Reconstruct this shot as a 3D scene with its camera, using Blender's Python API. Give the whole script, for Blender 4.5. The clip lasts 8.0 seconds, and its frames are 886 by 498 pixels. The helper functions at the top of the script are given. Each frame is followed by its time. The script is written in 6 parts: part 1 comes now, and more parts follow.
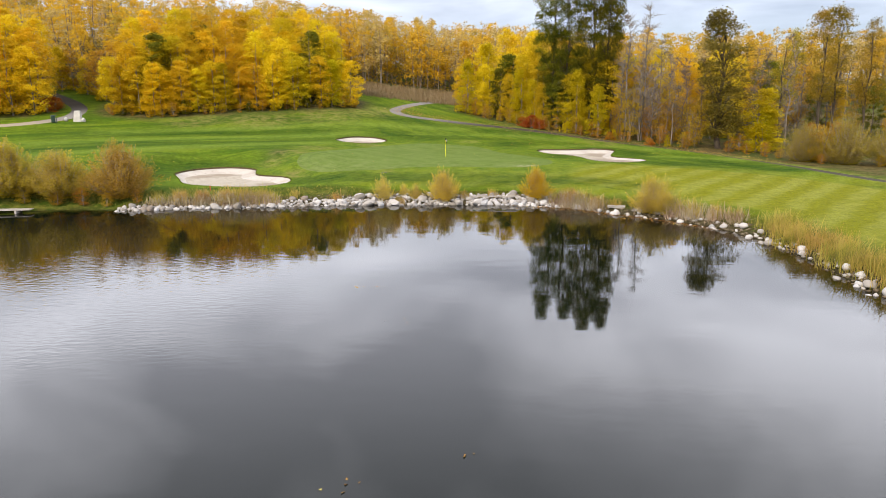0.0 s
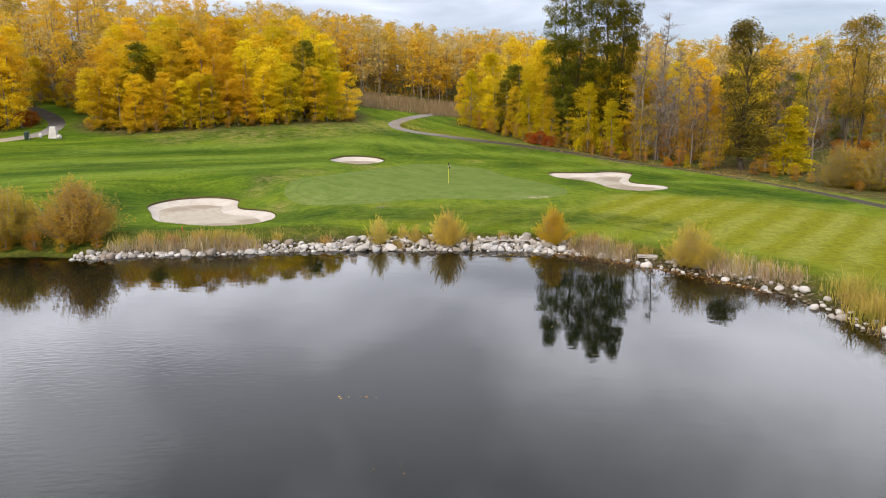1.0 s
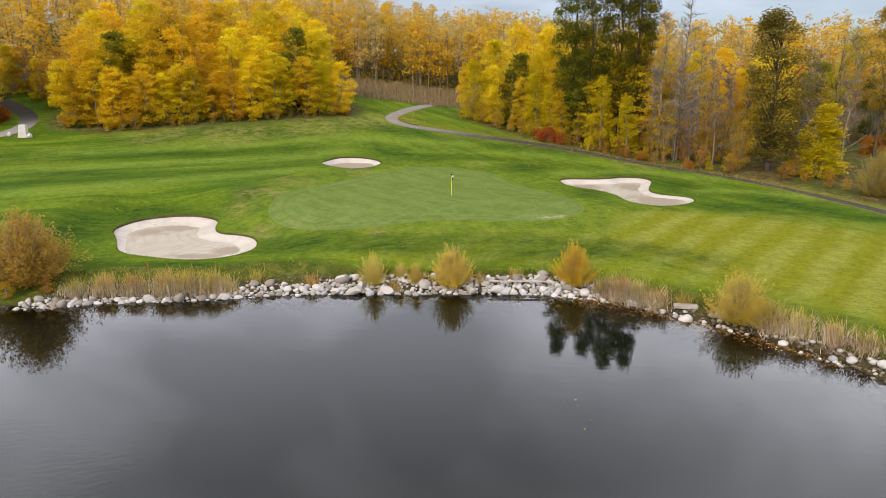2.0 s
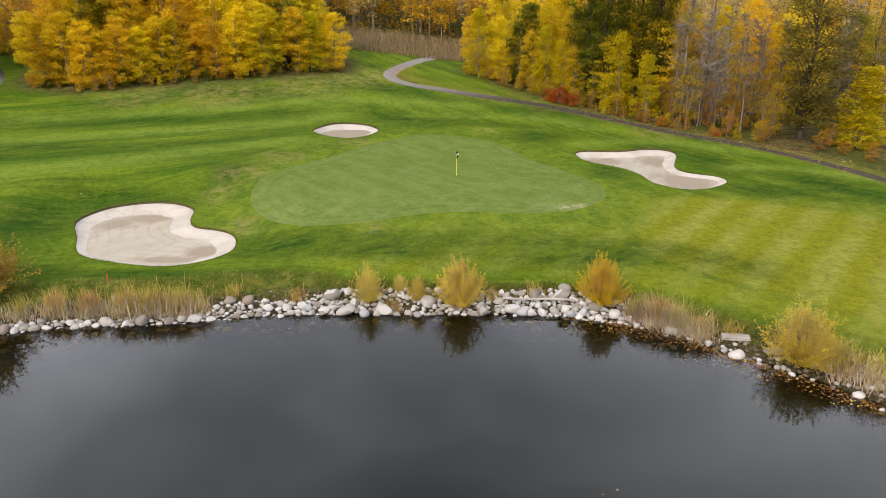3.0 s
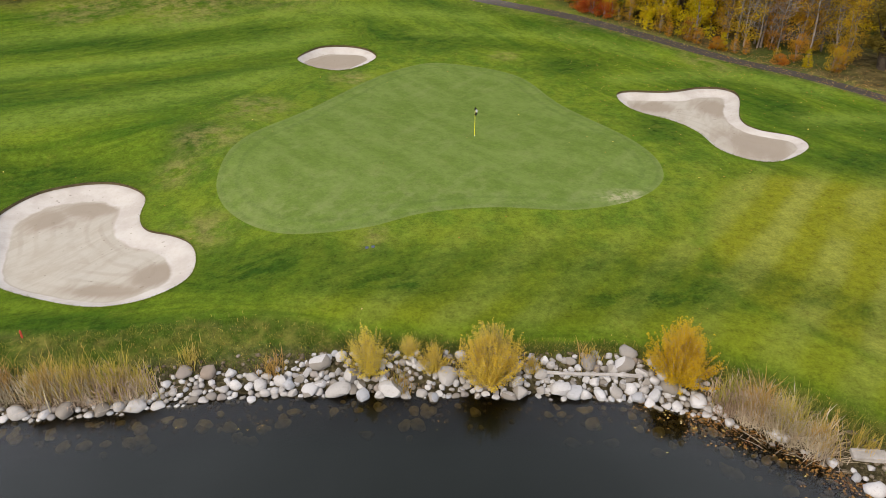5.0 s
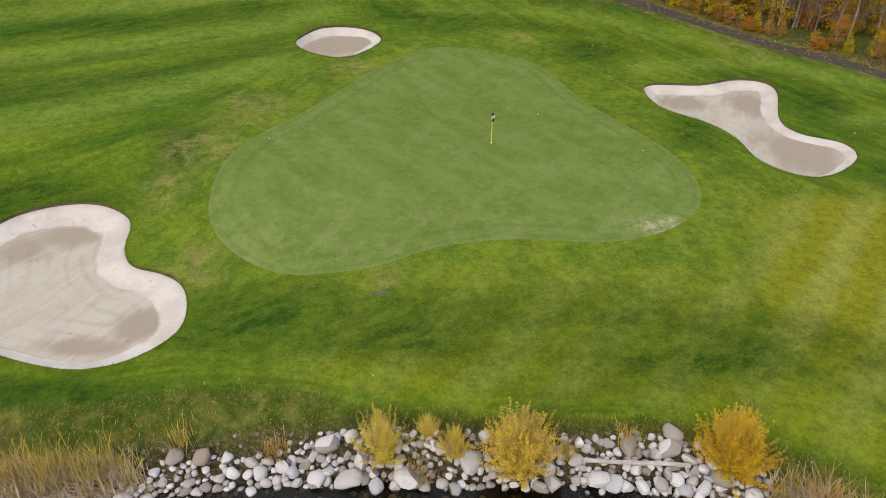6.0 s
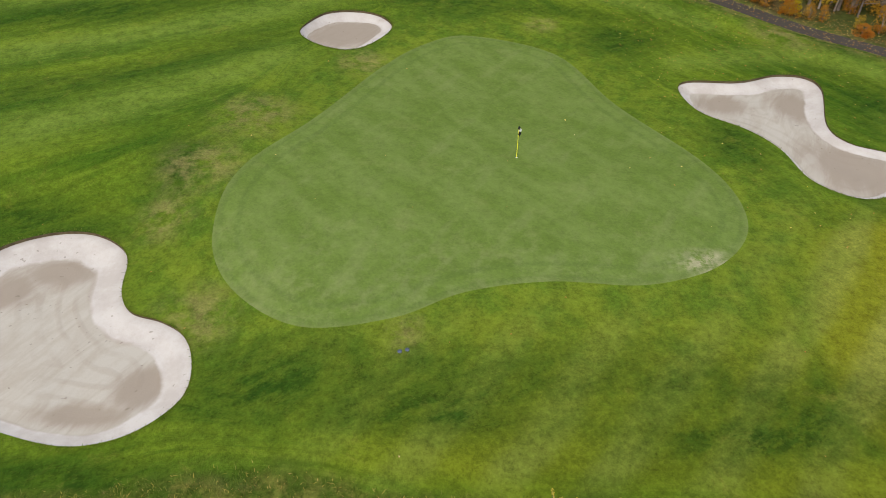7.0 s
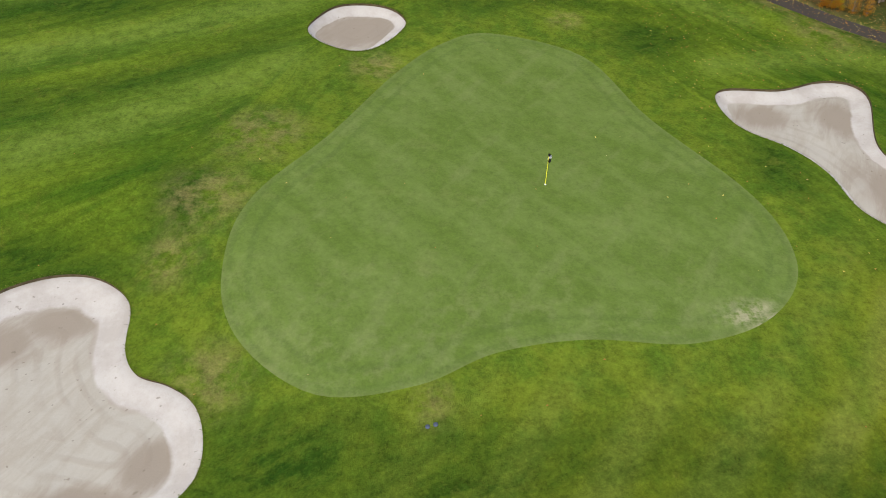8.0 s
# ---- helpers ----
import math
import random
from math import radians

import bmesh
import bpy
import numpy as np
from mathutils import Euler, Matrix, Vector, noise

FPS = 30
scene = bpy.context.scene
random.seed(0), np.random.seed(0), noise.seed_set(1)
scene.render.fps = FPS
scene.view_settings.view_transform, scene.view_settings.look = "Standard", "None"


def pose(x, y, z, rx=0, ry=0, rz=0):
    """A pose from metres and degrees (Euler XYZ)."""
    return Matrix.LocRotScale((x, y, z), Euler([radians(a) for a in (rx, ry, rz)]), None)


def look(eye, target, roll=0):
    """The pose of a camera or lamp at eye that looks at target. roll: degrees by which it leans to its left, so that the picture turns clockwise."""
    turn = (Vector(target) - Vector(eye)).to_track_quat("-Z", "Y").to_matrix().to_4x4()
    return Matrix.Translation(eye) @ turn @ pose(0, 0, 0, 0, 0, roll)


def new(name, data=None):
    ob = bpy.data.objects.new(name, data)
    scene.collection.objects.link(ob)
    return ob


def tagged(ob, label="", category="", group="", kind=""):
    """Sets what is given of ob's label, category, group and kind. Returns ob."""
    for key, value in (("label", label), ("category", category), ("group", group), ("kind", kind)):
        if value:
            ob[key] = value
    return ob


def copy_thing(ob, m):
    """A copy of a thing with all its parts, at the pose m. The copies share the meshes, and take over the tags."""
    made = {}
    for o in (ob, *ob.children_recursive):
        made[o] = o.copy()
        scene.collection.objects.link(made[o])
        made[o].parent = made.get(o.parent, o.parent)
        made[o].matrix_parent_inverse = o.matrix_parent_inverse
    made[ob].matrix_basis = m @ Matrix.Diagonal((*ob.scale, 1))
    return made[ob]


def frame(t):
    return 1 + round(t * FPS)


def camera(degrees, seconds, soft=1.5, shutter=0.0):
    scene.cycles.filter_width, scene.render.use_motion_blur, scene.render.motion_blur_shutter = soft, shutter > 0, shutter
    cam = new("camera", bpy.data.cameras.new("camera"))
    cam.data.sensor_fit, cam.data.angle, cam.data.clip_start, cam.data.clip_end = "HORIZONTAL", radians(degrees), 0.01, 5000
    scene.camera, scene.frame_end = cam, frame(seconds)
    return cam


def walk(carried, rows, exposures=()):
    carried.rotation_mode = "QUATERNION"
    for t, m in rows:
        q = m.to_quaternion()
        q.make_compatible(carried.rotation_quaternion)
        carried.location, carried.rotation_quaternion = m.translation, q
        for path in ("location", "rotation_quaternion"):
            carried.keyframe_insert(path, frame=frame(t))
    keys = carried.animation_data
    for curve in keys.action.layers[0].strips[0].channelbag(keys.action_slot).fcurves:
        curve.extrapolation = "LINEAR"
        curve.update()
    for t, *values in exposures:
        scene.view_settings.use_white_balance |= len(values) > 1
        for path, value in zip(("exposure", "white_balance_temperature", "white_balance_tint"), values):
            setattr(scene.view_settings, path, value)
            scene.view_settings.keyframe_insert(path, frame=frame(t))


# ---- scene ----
cam = camera(65.5, 8.0, soft=0.6)
PATH = [
    (0, (0.047, 2.479, 9.359), (0.046, 4.429, 8.918), -0.3),
    (0.5, (-0.055, 6.521, 10.317), (-0.058, 8.472, 9.876), -0.3),
    (1, (-0.235, 10.546, 11.531), (-0.236, 12.497, 11.09), -0.2),
    (2.5, (-0.696, 22.169, 15.556), (-0.695, 24.08, 14.968), -0.3),
    (3, (-0.897, 25.868, 16.486), (-0.896, 27.75, 15.811), -0.2),
    (3.5, (-1.083, 29.313, 17.302), (-1.082, 31.163, 16.541), -0.1),
    (4, (-1.341, 32.695, 18.088), (-1.34, 34.505, 17.238), -0.1),
    (5.5, (-2.34, 42.055, 21.03), (-2.338, 43.739, 19.952), -0.0),
    (6, (-2.836, 44.871, 22.044), (-2.834, 46.514, 20.904), 0.1),
    (6.5, (-3.431, 47.536, 23.004), (-3.428, 49.136, 21.804), 0.1),
    (7, (-4.093, 50.127, 23.822), (-4.092, 51.684, 22.566), 0.1),
    (7.5, (-4.651, 52.668, 24.677), (-4.653, 54.18, 23.368), 0.0),
    (8, (-5.309, 55.115, 25.583), (-5.312, 56.584, 24.226), 0.1),
]
walk(cam, [(t, look(eye, target, roll)) for t, eye, target, roll in PATH], exposures=[(0.0, 0.50, 7750, 13), (1.0, 0.36, 7750, 13), (2.5, 0.34, 7750, 13), (4.0, 0.30, 7650, 13), (5.5, 0.18, 7450, 13), (8.0, 0.12, 7050, 11)])

# ---- world and light: a broken grey overcast, with a weak wide sun ----
SUN_EL, SUN_AZ = 38.0, 215.0
world = bpy.data.worlds.new("overcast_sky")
scene.world = world
world.use_nodes = True
wt = world.node_tree
wt.nodes.clear()


def wn(kind):
    return wt.nodes.new(kind)


sky = wn("ShaderNodeTexSky")
sky.sky_type, sky.sun_disc = "NISHITA", False
sky.dust_density, sky.air_density = 0.0, 0.5
sky.sun_elevation, sky.sun_rotation = radians(SUN_EL), radians(SUN_AZ)
bg_sky = wn("ShaderNodeBackground")
bg_sky.inputs["Strength"].default_value = 0.05
wt.links.new(sky.outputs[0], bg_sky.inputs["Color"])
tc = wn("ShaderNodeTexCoord")
sep = wn("ShaderNodeSeparateXYZ")
wt.links.new(tc.outputs["Generated"], sep.inputs[0])


def wmath(op, a, b=None, clamp=False):
    n = wn("ShaderNodeMath")
    n.operation, n.use_clamp = op, clamp
    for k, v in enumerate((a, b)):
        if v is None:
            continue
        if isinstance(v, (int, float)):
            n.inputs[k].default_value = v
        else:
            wt.links.new(v, n.inputs[k])
    return n.outputs[0]


up = wmath("MAXIMUM", sep.outputs[2], 0.0)
lift = wmath("ADD", up, 0.16)
comb = wn("ShaderNodeCombineXYZ")
wt.links.new(wmath("MULTIPLY", wmath("DIVIDE", sep.outputs[0], lift), -1.0), comb.inputs[0])
wt.links.new(wmath("DIVIDE", sep.outputs[1], lift), comb.inputs[1])
clouds = wn("ShaderNodeTexNoise")
clouds.inputs["Scale"].default_value = 1.15
clouds.inputs["Detail"].default_value = 5.0
clouds.inputs["Roughness"].default_value = 0.5
clouds.inputs["Distortion"].default_value = 0.35
drift = wn("ShaderNodeVectorMath")
drift.operation = "ADD"
wt.links.new(comb.outputs[0], drift.inputs[0])
drift.inputs[1].default_value = (7.3, 4.2, 0.0)
wt.links.new(drift.outputs[0], clouds.inputs["Vector"])
ramp = wn("ShaderNodeValToRGB")
ramp.color_ramp.elements[0].position, ramp.color_ramp.elements[0].color = 0.36, (0.505, 0.570, 0.725, 1)
ramp.color_ramp.elements[1].position, ramp.color_ramp.elements[1].color = 0.64, (1.19, 1.34, 1.66, 1)
wt.links.new(clouds.outputs["Fac"], ramp.inputs[0])
# the overcast is dull at the horizon, bright at middle height and thicker again overhead
gain = wmath("ADD", wmath("DIVIDE", wmath("MULTIPLY", up, up), wmath("ADD", wmath("MULTIPLY", wmath("POWER", up, 4.0), 1.5), 0.031)), 0.02)
bg_cloud = wn("ShaderNodeBackground")
wt.links.new(ramp.outputs[0], bg_cloud.inputs["Color"])
wt.links.new(gain, bg_cloud.inputs["Strength"])
both = wn("ShaderNodeAddShader")
wt.links.new(bg_sky.outputs[0], both.inputs[0])
wt.links.new(bg_cloud.outputs[0], both.inputs[1])
wout = wn("ShaderNodeOutputWorld")
wt.links.new(both.outputs[0], wout.inputs[0])

sun = new("sun", bpy.data.lights.new("sun", "SUN"))
sun.data.energy, sun.data.angle, sun.data.color = 2.5, radians(16), (1.0, 0.92, 0.79)
_a, _e = radians(SUN_AZ), radians(SUN_EL)
sun.matrix_world = look((math.sin(_a) * math.cos(_e) * 300, math.cos(_a) * math.cos(_e) * 300, math.sin(_e) * 300), (0, 0, 0))


# ---- materials ----
class Mat:
    """A node material with a Principled shader and short ways to add nodes."""

    def __init__(self, name, rough=0.8, spec=0.3):
        self.m = bpy.data.materials.new(name)
        self.m.use_nodes = True
        self.t = self.m.node_tree
        self.b = self.t.nodes["Principled BSDF"]
        self.b.inputs["Roughness"].default_value = rough
        self.b.inputs["Specular IOR Level"].default_value = spec
        self.pos = self.n("ShaderNodeNewGeometry").outputs["Position"]

    def n(self, kind):
        return self.t.nodes.new(kind)

    def put(self, sock, v):
        if isinstance(v, bpy.types.NodeSocket):
            self.t.links.new(v, sock)
        elif isinstance(v, tuple) and sock.type == "RGBA":
            sock.default_value = (*v, 1) if len(v) == 3 else v
        else:
            sock.default_value = v

    def math(self, op, a, b=0.0, c=None, clamp=False):
        nd = self.n("ShaderNodeMath")
        nd.operation, nd.use_clamp = op, clamp
        self.put(nd.inputs[0], a)
        self.put(nd.inputs[1], b)
        if c is not None:
            self.put(nd.inputs[2], c)
        return nd.outputs[0]

    def noise(self, scale, detail=3.0, rough=0.55, vec=None, stretch=None, distort=0.0):
        vec = vec or self.pos
        if stretch:
            mp = self.n("ShaderNodeMapping")
            mp.vector_type = "TEXTURE"
            self.put(mp.inputs["Vector"], vec)
            mp.inputs["Rotation"].default_value = (0, 0, radians(stretch[0]))
            mp.inputs["Scale"].default_value = stretch[1:]
            vec = mp.outputs[0]
        nd = self.n("ShaderNodeTexNoise")
        self.put(nd.inputs["Vector"], vec)
        nd.inputs["Scale"].default_value, nd.inputs["Detail"].default_value = scale, detail
        nd.inputs["Roughness"].default_value, nd.inputs["Distortion"].default_value = rough, distort
        return nd.outputs["Fac"]

    def ramp(self, fac, *stops):
        nd = self.n("ShaderNodeValToRGB")
        e = nd.color_ramp.elements
        while len(e) < len(stops):
            e.new(0.5)
        for el, (p, c) in zip(e, stops):
            el.position, el.color = p, (*c, 1) if isinstance(c, tuple) else (c, c, c, 1)
        self.put(nd.inputs[0], fac)
        return nd.outputs[0]

    def step(self, v, lo, hi):
        nd = self.n("ShaderNodeMapRange")
        nd.interpolation_type = "SMOOTHSTEP"
        self.put(nd.inputs[0], v)
        nd.inputs[1].default_value, nd.inputs[2].default_value = lo, hi
        return nd.outputs[0]

    def mix(self, fac, a, b, blend="MIX"):
        nd = self.n("ShaderNodeMix")
        nd.data_type, nd.blend_type = "RGBA", blend
        self.put(nd.inputs[0], fac)
        self.put(nd.inputs[6], a)
        self.put(nd.inputs[7], b)
        return nd.outputs[2]

    def flow(self, along, across):
        """The mowing coordinates of the turf, scaled along and across the swaths."""
        nd = self.n("ShaderNodeAttribute")
        nd.attribute_name = "flow"
        mp = self.n("ShaderNodeVectorMath")
        mp.operation = "MULTIPLY"
        self.put(mp.inputs[0], nd.outputs["Vector"])
        mp.inputs[1].default_value = (along, across, 0.0)
        return mp.outputs[0]

    def attr(self, name):
        nd = self.n("ShaderNodeAttribute")
        nd.attribute_name = name
        return nd.outputs["Fac"]

    def bump(self, height, strength=0.3, dist=0.05):
        nd = self.n("ShaderNodeBump")
        nd.inputs["Strength"].default_value, nd.inputs["Distance"].default_value = strength, dist
        self.put(nd.inputs["Height"], height)
        self.put(self.b.inputs["Normal"], nd.outputs[0])
        return nd.outputs[0]

    def color(self, c):
        self.put(self.b.inputs["Base Color"], c)
        return self


def turf_material(name, green=False):
    """Mown turf: dark rough, lighter striped fairway, straw-coloured dry ground, brown bank; the zones come from the sheet's attributes."""
    m = Mat(name, rough=0.95, spec=0.04)
    big = m.noise(0.085, 4.0, 0.6)
    mid = m.noise(0.55, 5.0, 0.65)
    fine = m.noise(5.0, 6.0, 0.8)
    blade = m.noise(20.0, 4.0, 0.8)
    if green:
        sweep = m.noise(0.42, 4.0, 0.6, stretch=(-52, 1.7, 0.7, 1.0))
        c = m.mix(m.step(sweep, 0.34, 0.68), (0.074, 0.113, 0.020), (0.097, 0.136, 0.032))
        c = m.mix(m.math("MULTIPLY", m.step(mid, 0.5, 0.8), 0.35), c, (0.150, 0.160, 0.056))
        c = m.mix(m.math("MULTIPLY", m.step(fine, 0.35, 0.75), 0.35), c, (0.078, 0.112, 0.020))
        pale = m.math("MULTIPLY", m.attr("scar"), m.step(m.noise(2.2, 5.0, 0.7), 0.36, 0.62))
        c = m.mix(m.math("MULTIPLY", pale, 0.8), c, (0.33, 0.29, 0.19))
        cross = m.noise(0.45, 4.0, 0.6, stretch=(58, 2.2, 0.6, 1.0))
        c = m.mix(m.math("MULTIPLY", m.step(cross, 0.52, 0.70), 0.45), c, (0.118, 0.146, 0.046))
        rim = m.attr("rim")
        ring = m.math("MULTIPLY", m.step(m.math("SINE", m.math("MULTIPLY", rim, 6.0)), 0.0, 0.9), m.step(rim, 2.2, 1.2))
        c = m.mix(m.math("MULTIPLY", ring, 0.35), c, (0.060, 0.094, 0.020))
        c = m.mix(m.math("MULTIPLY", m.step(rim, 0.45, 0.05), 0.3), c, (0.110, 0.135, 0.042))
        worn = m.math("MULTIPLY", m.attr("worn"), m.step(m.noise(1.1, 5.0, 0.7), 0.44, 0.68))
        c = m.mix(m.math("MULTIPLY", worn, 0.28), c, (0.150, 0.165, 0.070))
    else:
        # mowing follows the lie of the land: long soft bands, finer streaks and wheel tracks along the flow
        bands = m.noise(1.0, 3.0, 0.55, vec=m.flow(0.035, 0.30), distort=0.3)
        streak = m.noise(1.0, 4.0, 0.65, vec=m.flow(0.16, 1.15), distort=0.5)
        track = m.noise(1.0, 3.0, 0.7, vec=m.flow(0.35, 4.2), distort=0.3)
        c = m.mix(m.step(m.math("ADD", m.math("MULTIPLY", bands, 0.7), m.math("MULTIPLY", big, 0.3)), 0.38, 0.62), (0.032, 0.074, 0.005), (0.096, 0.139, 0.010))
        c = m.mix(m.math("MULTIPLY", m.step(streak, 0.50, 0.68), 0.50), c, (0.100, 0.150, 0.014))
        c = m.mix(m.math("MULTIPLY", m.step(streak, 0.48, 0.32), 0.48), c, (0.020, 0.056, 0.005))
        c = m.mix(m.math("MULTIPLY", m.step(track, 0.52, 0.70), 0.24), c, (0.120, 0.158, 0.018))
        c = m.mix(m.math("MULTIPLY", m.step(mid, 0.52, 0.74), 0.30), c, (0.030, 0.066, 0.006))
        # fairway: paler, with soft mowing stripes about 3.2 m apart
        along = m.n("ShaderNodeVectorMath")
        along.operation = "DOT_PRODUCT"
        m.put(along.inputs[0], m.pos)
        along.inputs[1].default_value = (0.785, -0.62, 0.0)
        wob = m.math("ADD", along.outputs["Value"], m.math("MULTIPLY", m.noise(0.22, 2.0), 1.6))
        stripe = m.step(m.math("SINE", m.math("MULTIPLY", wob, 2.0 * math.pi / 3.2)), -0.8, 0.9)
        stripe = m.math("MULTIPLY", stripe, m.step(m.noise(0.16, 3.0, 0.6), 0.22, 0.52))
        fair = m.mix(stripe, (0.132, 0.139, 0.009), (0.166, 0.176, 0.029))
        fair = m.mix(m.math("MULTIPLY", m.step(mid, 0.42, 0.72), 0.35), fair, (0.120, 0.134, 0.012))
        c = m.mix(m.attr("fairway"), c, fair)
        c = m.mix(m.math("MULTIPLY", m.attr("collar"), 0.75), c, m.mix(m.step(mid, 0.38, 0.66), (0.108, 0.145, 0.014), (0.056, 0.103, 0.010)))
        c = m.mix(m.math("MULTIPLY", m.attr("dark_turf"), m.math("ADD", m.math("MULTIPLY", m.step(m.noise(0.8, 5.0, 0.7, stretch=(30, 1.6, 0.8, 1.0)), 0.38, 0.62), -0.45), 1.0)), c, (0.014, 0.042, 0.004))
        c = m.mix(m.math("MULTIPLY", m.attr("pale"), m.math("ADD", m.math("MULTIPLY", m.step(mid, 0.40, 0.62), -0.4), 0.85)), c, (0.108, 0.158, 0.022))
        # dry grass in patches
        dry = m.math("MULTIPLY", m.attr("dry"), m.step(m.noise(0.9, 5.0, 0.7), 0.36, 0.64))
        c = m.mix(m.math("MULTIPLY", dry, 0.55), c, m.mix(fine, (0.165, 0.130, 0.045), (0.26, 0.205, 0.085)))
        stray = m.math("MULTIPLY", m.step(m.noise(0.42, 6.0, 0.75, distort=1.2), 0.56, 0.76), 0.45)
        c = m.mix(stray, c, (0.150, 0.142, 0.024))
        # rough grass of the bank, with straw in it
        bank = m.mix(m.step(m.noise(1.3, 5.0, 0.7), 0.38, 0.66), (0.040, 0.068, 0.008), (0.120, 0.118, 0.024))
        bank = m.mix(m.math("MULTIPLY", m.step(m.noise(0.5, 3.0), 0.5, 0.75), 0.5), bank, (0.080, 0.066, 0.026))
        c = m.mix(m.attr("bank"), c, bank)
        # floor of the wood
        floor = m.mix(m.step(m.noise(0.8, 5.0, 0.7), 0.35, 0.65), (0.045, 0.036, 0.014), (0.115, 0.090, 0.036))
        floor = m.mix(m.math("MULTIPLY", m.step(m.noise(0.17, 3.0), 0.42, 0.62), 0.75), floor, (0.050, 0.072, 0.014))
        c = m.mix(m.attr("wood"), c, floor)
        # stony ground, its brown deepened to stand in for shade between the boulders
        stony = m.mix(m.step(m.noise(5.0, 5.0, 0.75), 0.38, 0.66), (0.030, 0.023, 0.013), (0.105, 0.082, 0.050))
        c = m.mix(m.math("MULTIPLY", m.attr("gravel"), 0.9), c, stony)
        mud = m.mix(m.noise(1.7, 4.0), (0.013, 0.010, 0.006), (0.032, 0.024, 0.013))
        c = m.mix(m.attr("mud"), c, mud)
    # tufts and blades: light and dark flecks at three sizes
    flecks = m.math("ADD", m.math("MULTIPLY", m.noise(1.9, 3.0, 0.7), 0.40), m.math("ADD", m.math("MULTIPLY", m.noise(6.5, 3.0, 0.75), 0.40), m.math("MULTIPLY", blade, 0.20)))
    depth = 1.4 if green else 3.2
    tone = m.math("ADD", m.math("MULTIPLY", m.math("SUBTRACT", flecks, 0.5), depth), 1.05 if green else 1.10)
    tone = m.math("MINIMUM", m.math("MAXIMUM", tone, 0.35), 1.9)
    shade = m.n("ShaderNodeCombineColor")
    for s in shade.inputs:
        m.put(s, tone)
    c = m.mix(1.0, c, shade.outputs[0], "MULTIPLY")
    if not green:
        c = m.mix(m.math("MULTIPLY", m.step(fine, 0.54, 0.72), 0.30), c, (0.140, 0.165, 0.020))
    m.color(c)
    m.bump(m.math("ADD", m.math("MULTIPLY", fine, 0.6), m.math("MULTIPLY", blade, 0.4)), 0.25 if green else 0.8, 0.03 if green else 0.14)
    return m.m


TURF = turf_material("mown_turf")
GREEN = turf_material("putting_green_turf", green=True)


def sand_material():
    """Pale banked faces; a floor of nearly the same sand, brown where it is damp, with loose rake marks."""
    m = Mat("bunker_sand", rough=0.95, spec=0.1)
    ratio, dist = m.attr("ratio"), m.attr("inset")
    rake = m.math("SINE", m.math("ADD", m.math("MULTIPLY", dist, 7.5), m.math("MULTIPLY", m.noise(0.22, 3.0), 9.0)))
    rake = m.math("MULTIPLY", m.step(rake, 0.1, 1.0), m.step(m.noise(0.40, 4.0, 0.6), 0.38, 0.62))
    comb = m.noise(0.55, 4.0, 0.7, stretch=(62, 2.0, 0.6, 1.0), distort=0.6)
    fine = m.noise(8.0, 5.0, 0.75)
    damp = m.step(m.math("ADD", m.attr("damp"), m.math("MULTIPLY", m.math("SUBTRACT", comb, 0.5), 0.7)), 0.18, 0.80)
    floor = m.mix(m.step(comb, 0.40, 0.66), (0.325, 0.298, 0.246), (0.285, 0.254, 0.203))
    floor = m.mix(m.math("MULTIPLY", damp, 0.9), floor, (0.220, 0.180, 0.137))
    floor = m.mix(m.math("MULTIPLY", rake, 0.26), floor, (0.205, 0.165, 0.125))
    face = m.mix(m.step(m.noise(0.7, 5.0, 0.65), 0.35, 0.68), (0.400, 0.370, 0.330), (0.335, 0.303, 0.264))
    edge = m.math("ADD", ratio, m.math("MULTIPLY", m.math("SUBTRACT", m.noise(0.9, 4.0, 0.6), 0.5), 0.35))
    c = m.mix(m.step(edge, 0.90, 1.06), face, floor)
    # a broken, darker band where the sloping face meets the floor
    foot_band = m.math("MULTIPLY", m.step(edge, 0.84, 0.95), m.step(edge, 1.12, 0.98))
    c = m.mix(m.math("MULTIPLY", foot_band, m.math("MULTIPLY", m.step(m.noise(0.35, 3.0), 0.42, 0.6), 0.45)), c, (0.235, 0.190, 0.145))
    c = m.mix(m.math("MULTIPLY", m.step(fine, 0.50, 0.75), 0.18), c, (0.22, 0.18, 0.135))
    pits = m.math("MULTIPLY", m.step(m.noise(3.4, 2.0, 0.5), 0.70, 0.74), 0.5)
    c = m.mix(pits, c, (0.13, 0.105, 0.075))
    m.color(c)
    m.bump(m.math("ADD", m.math("MULTIPLY", rake, 0.4), fine), 0.45, 0.04)
    return m.m


SAND = sand_material()


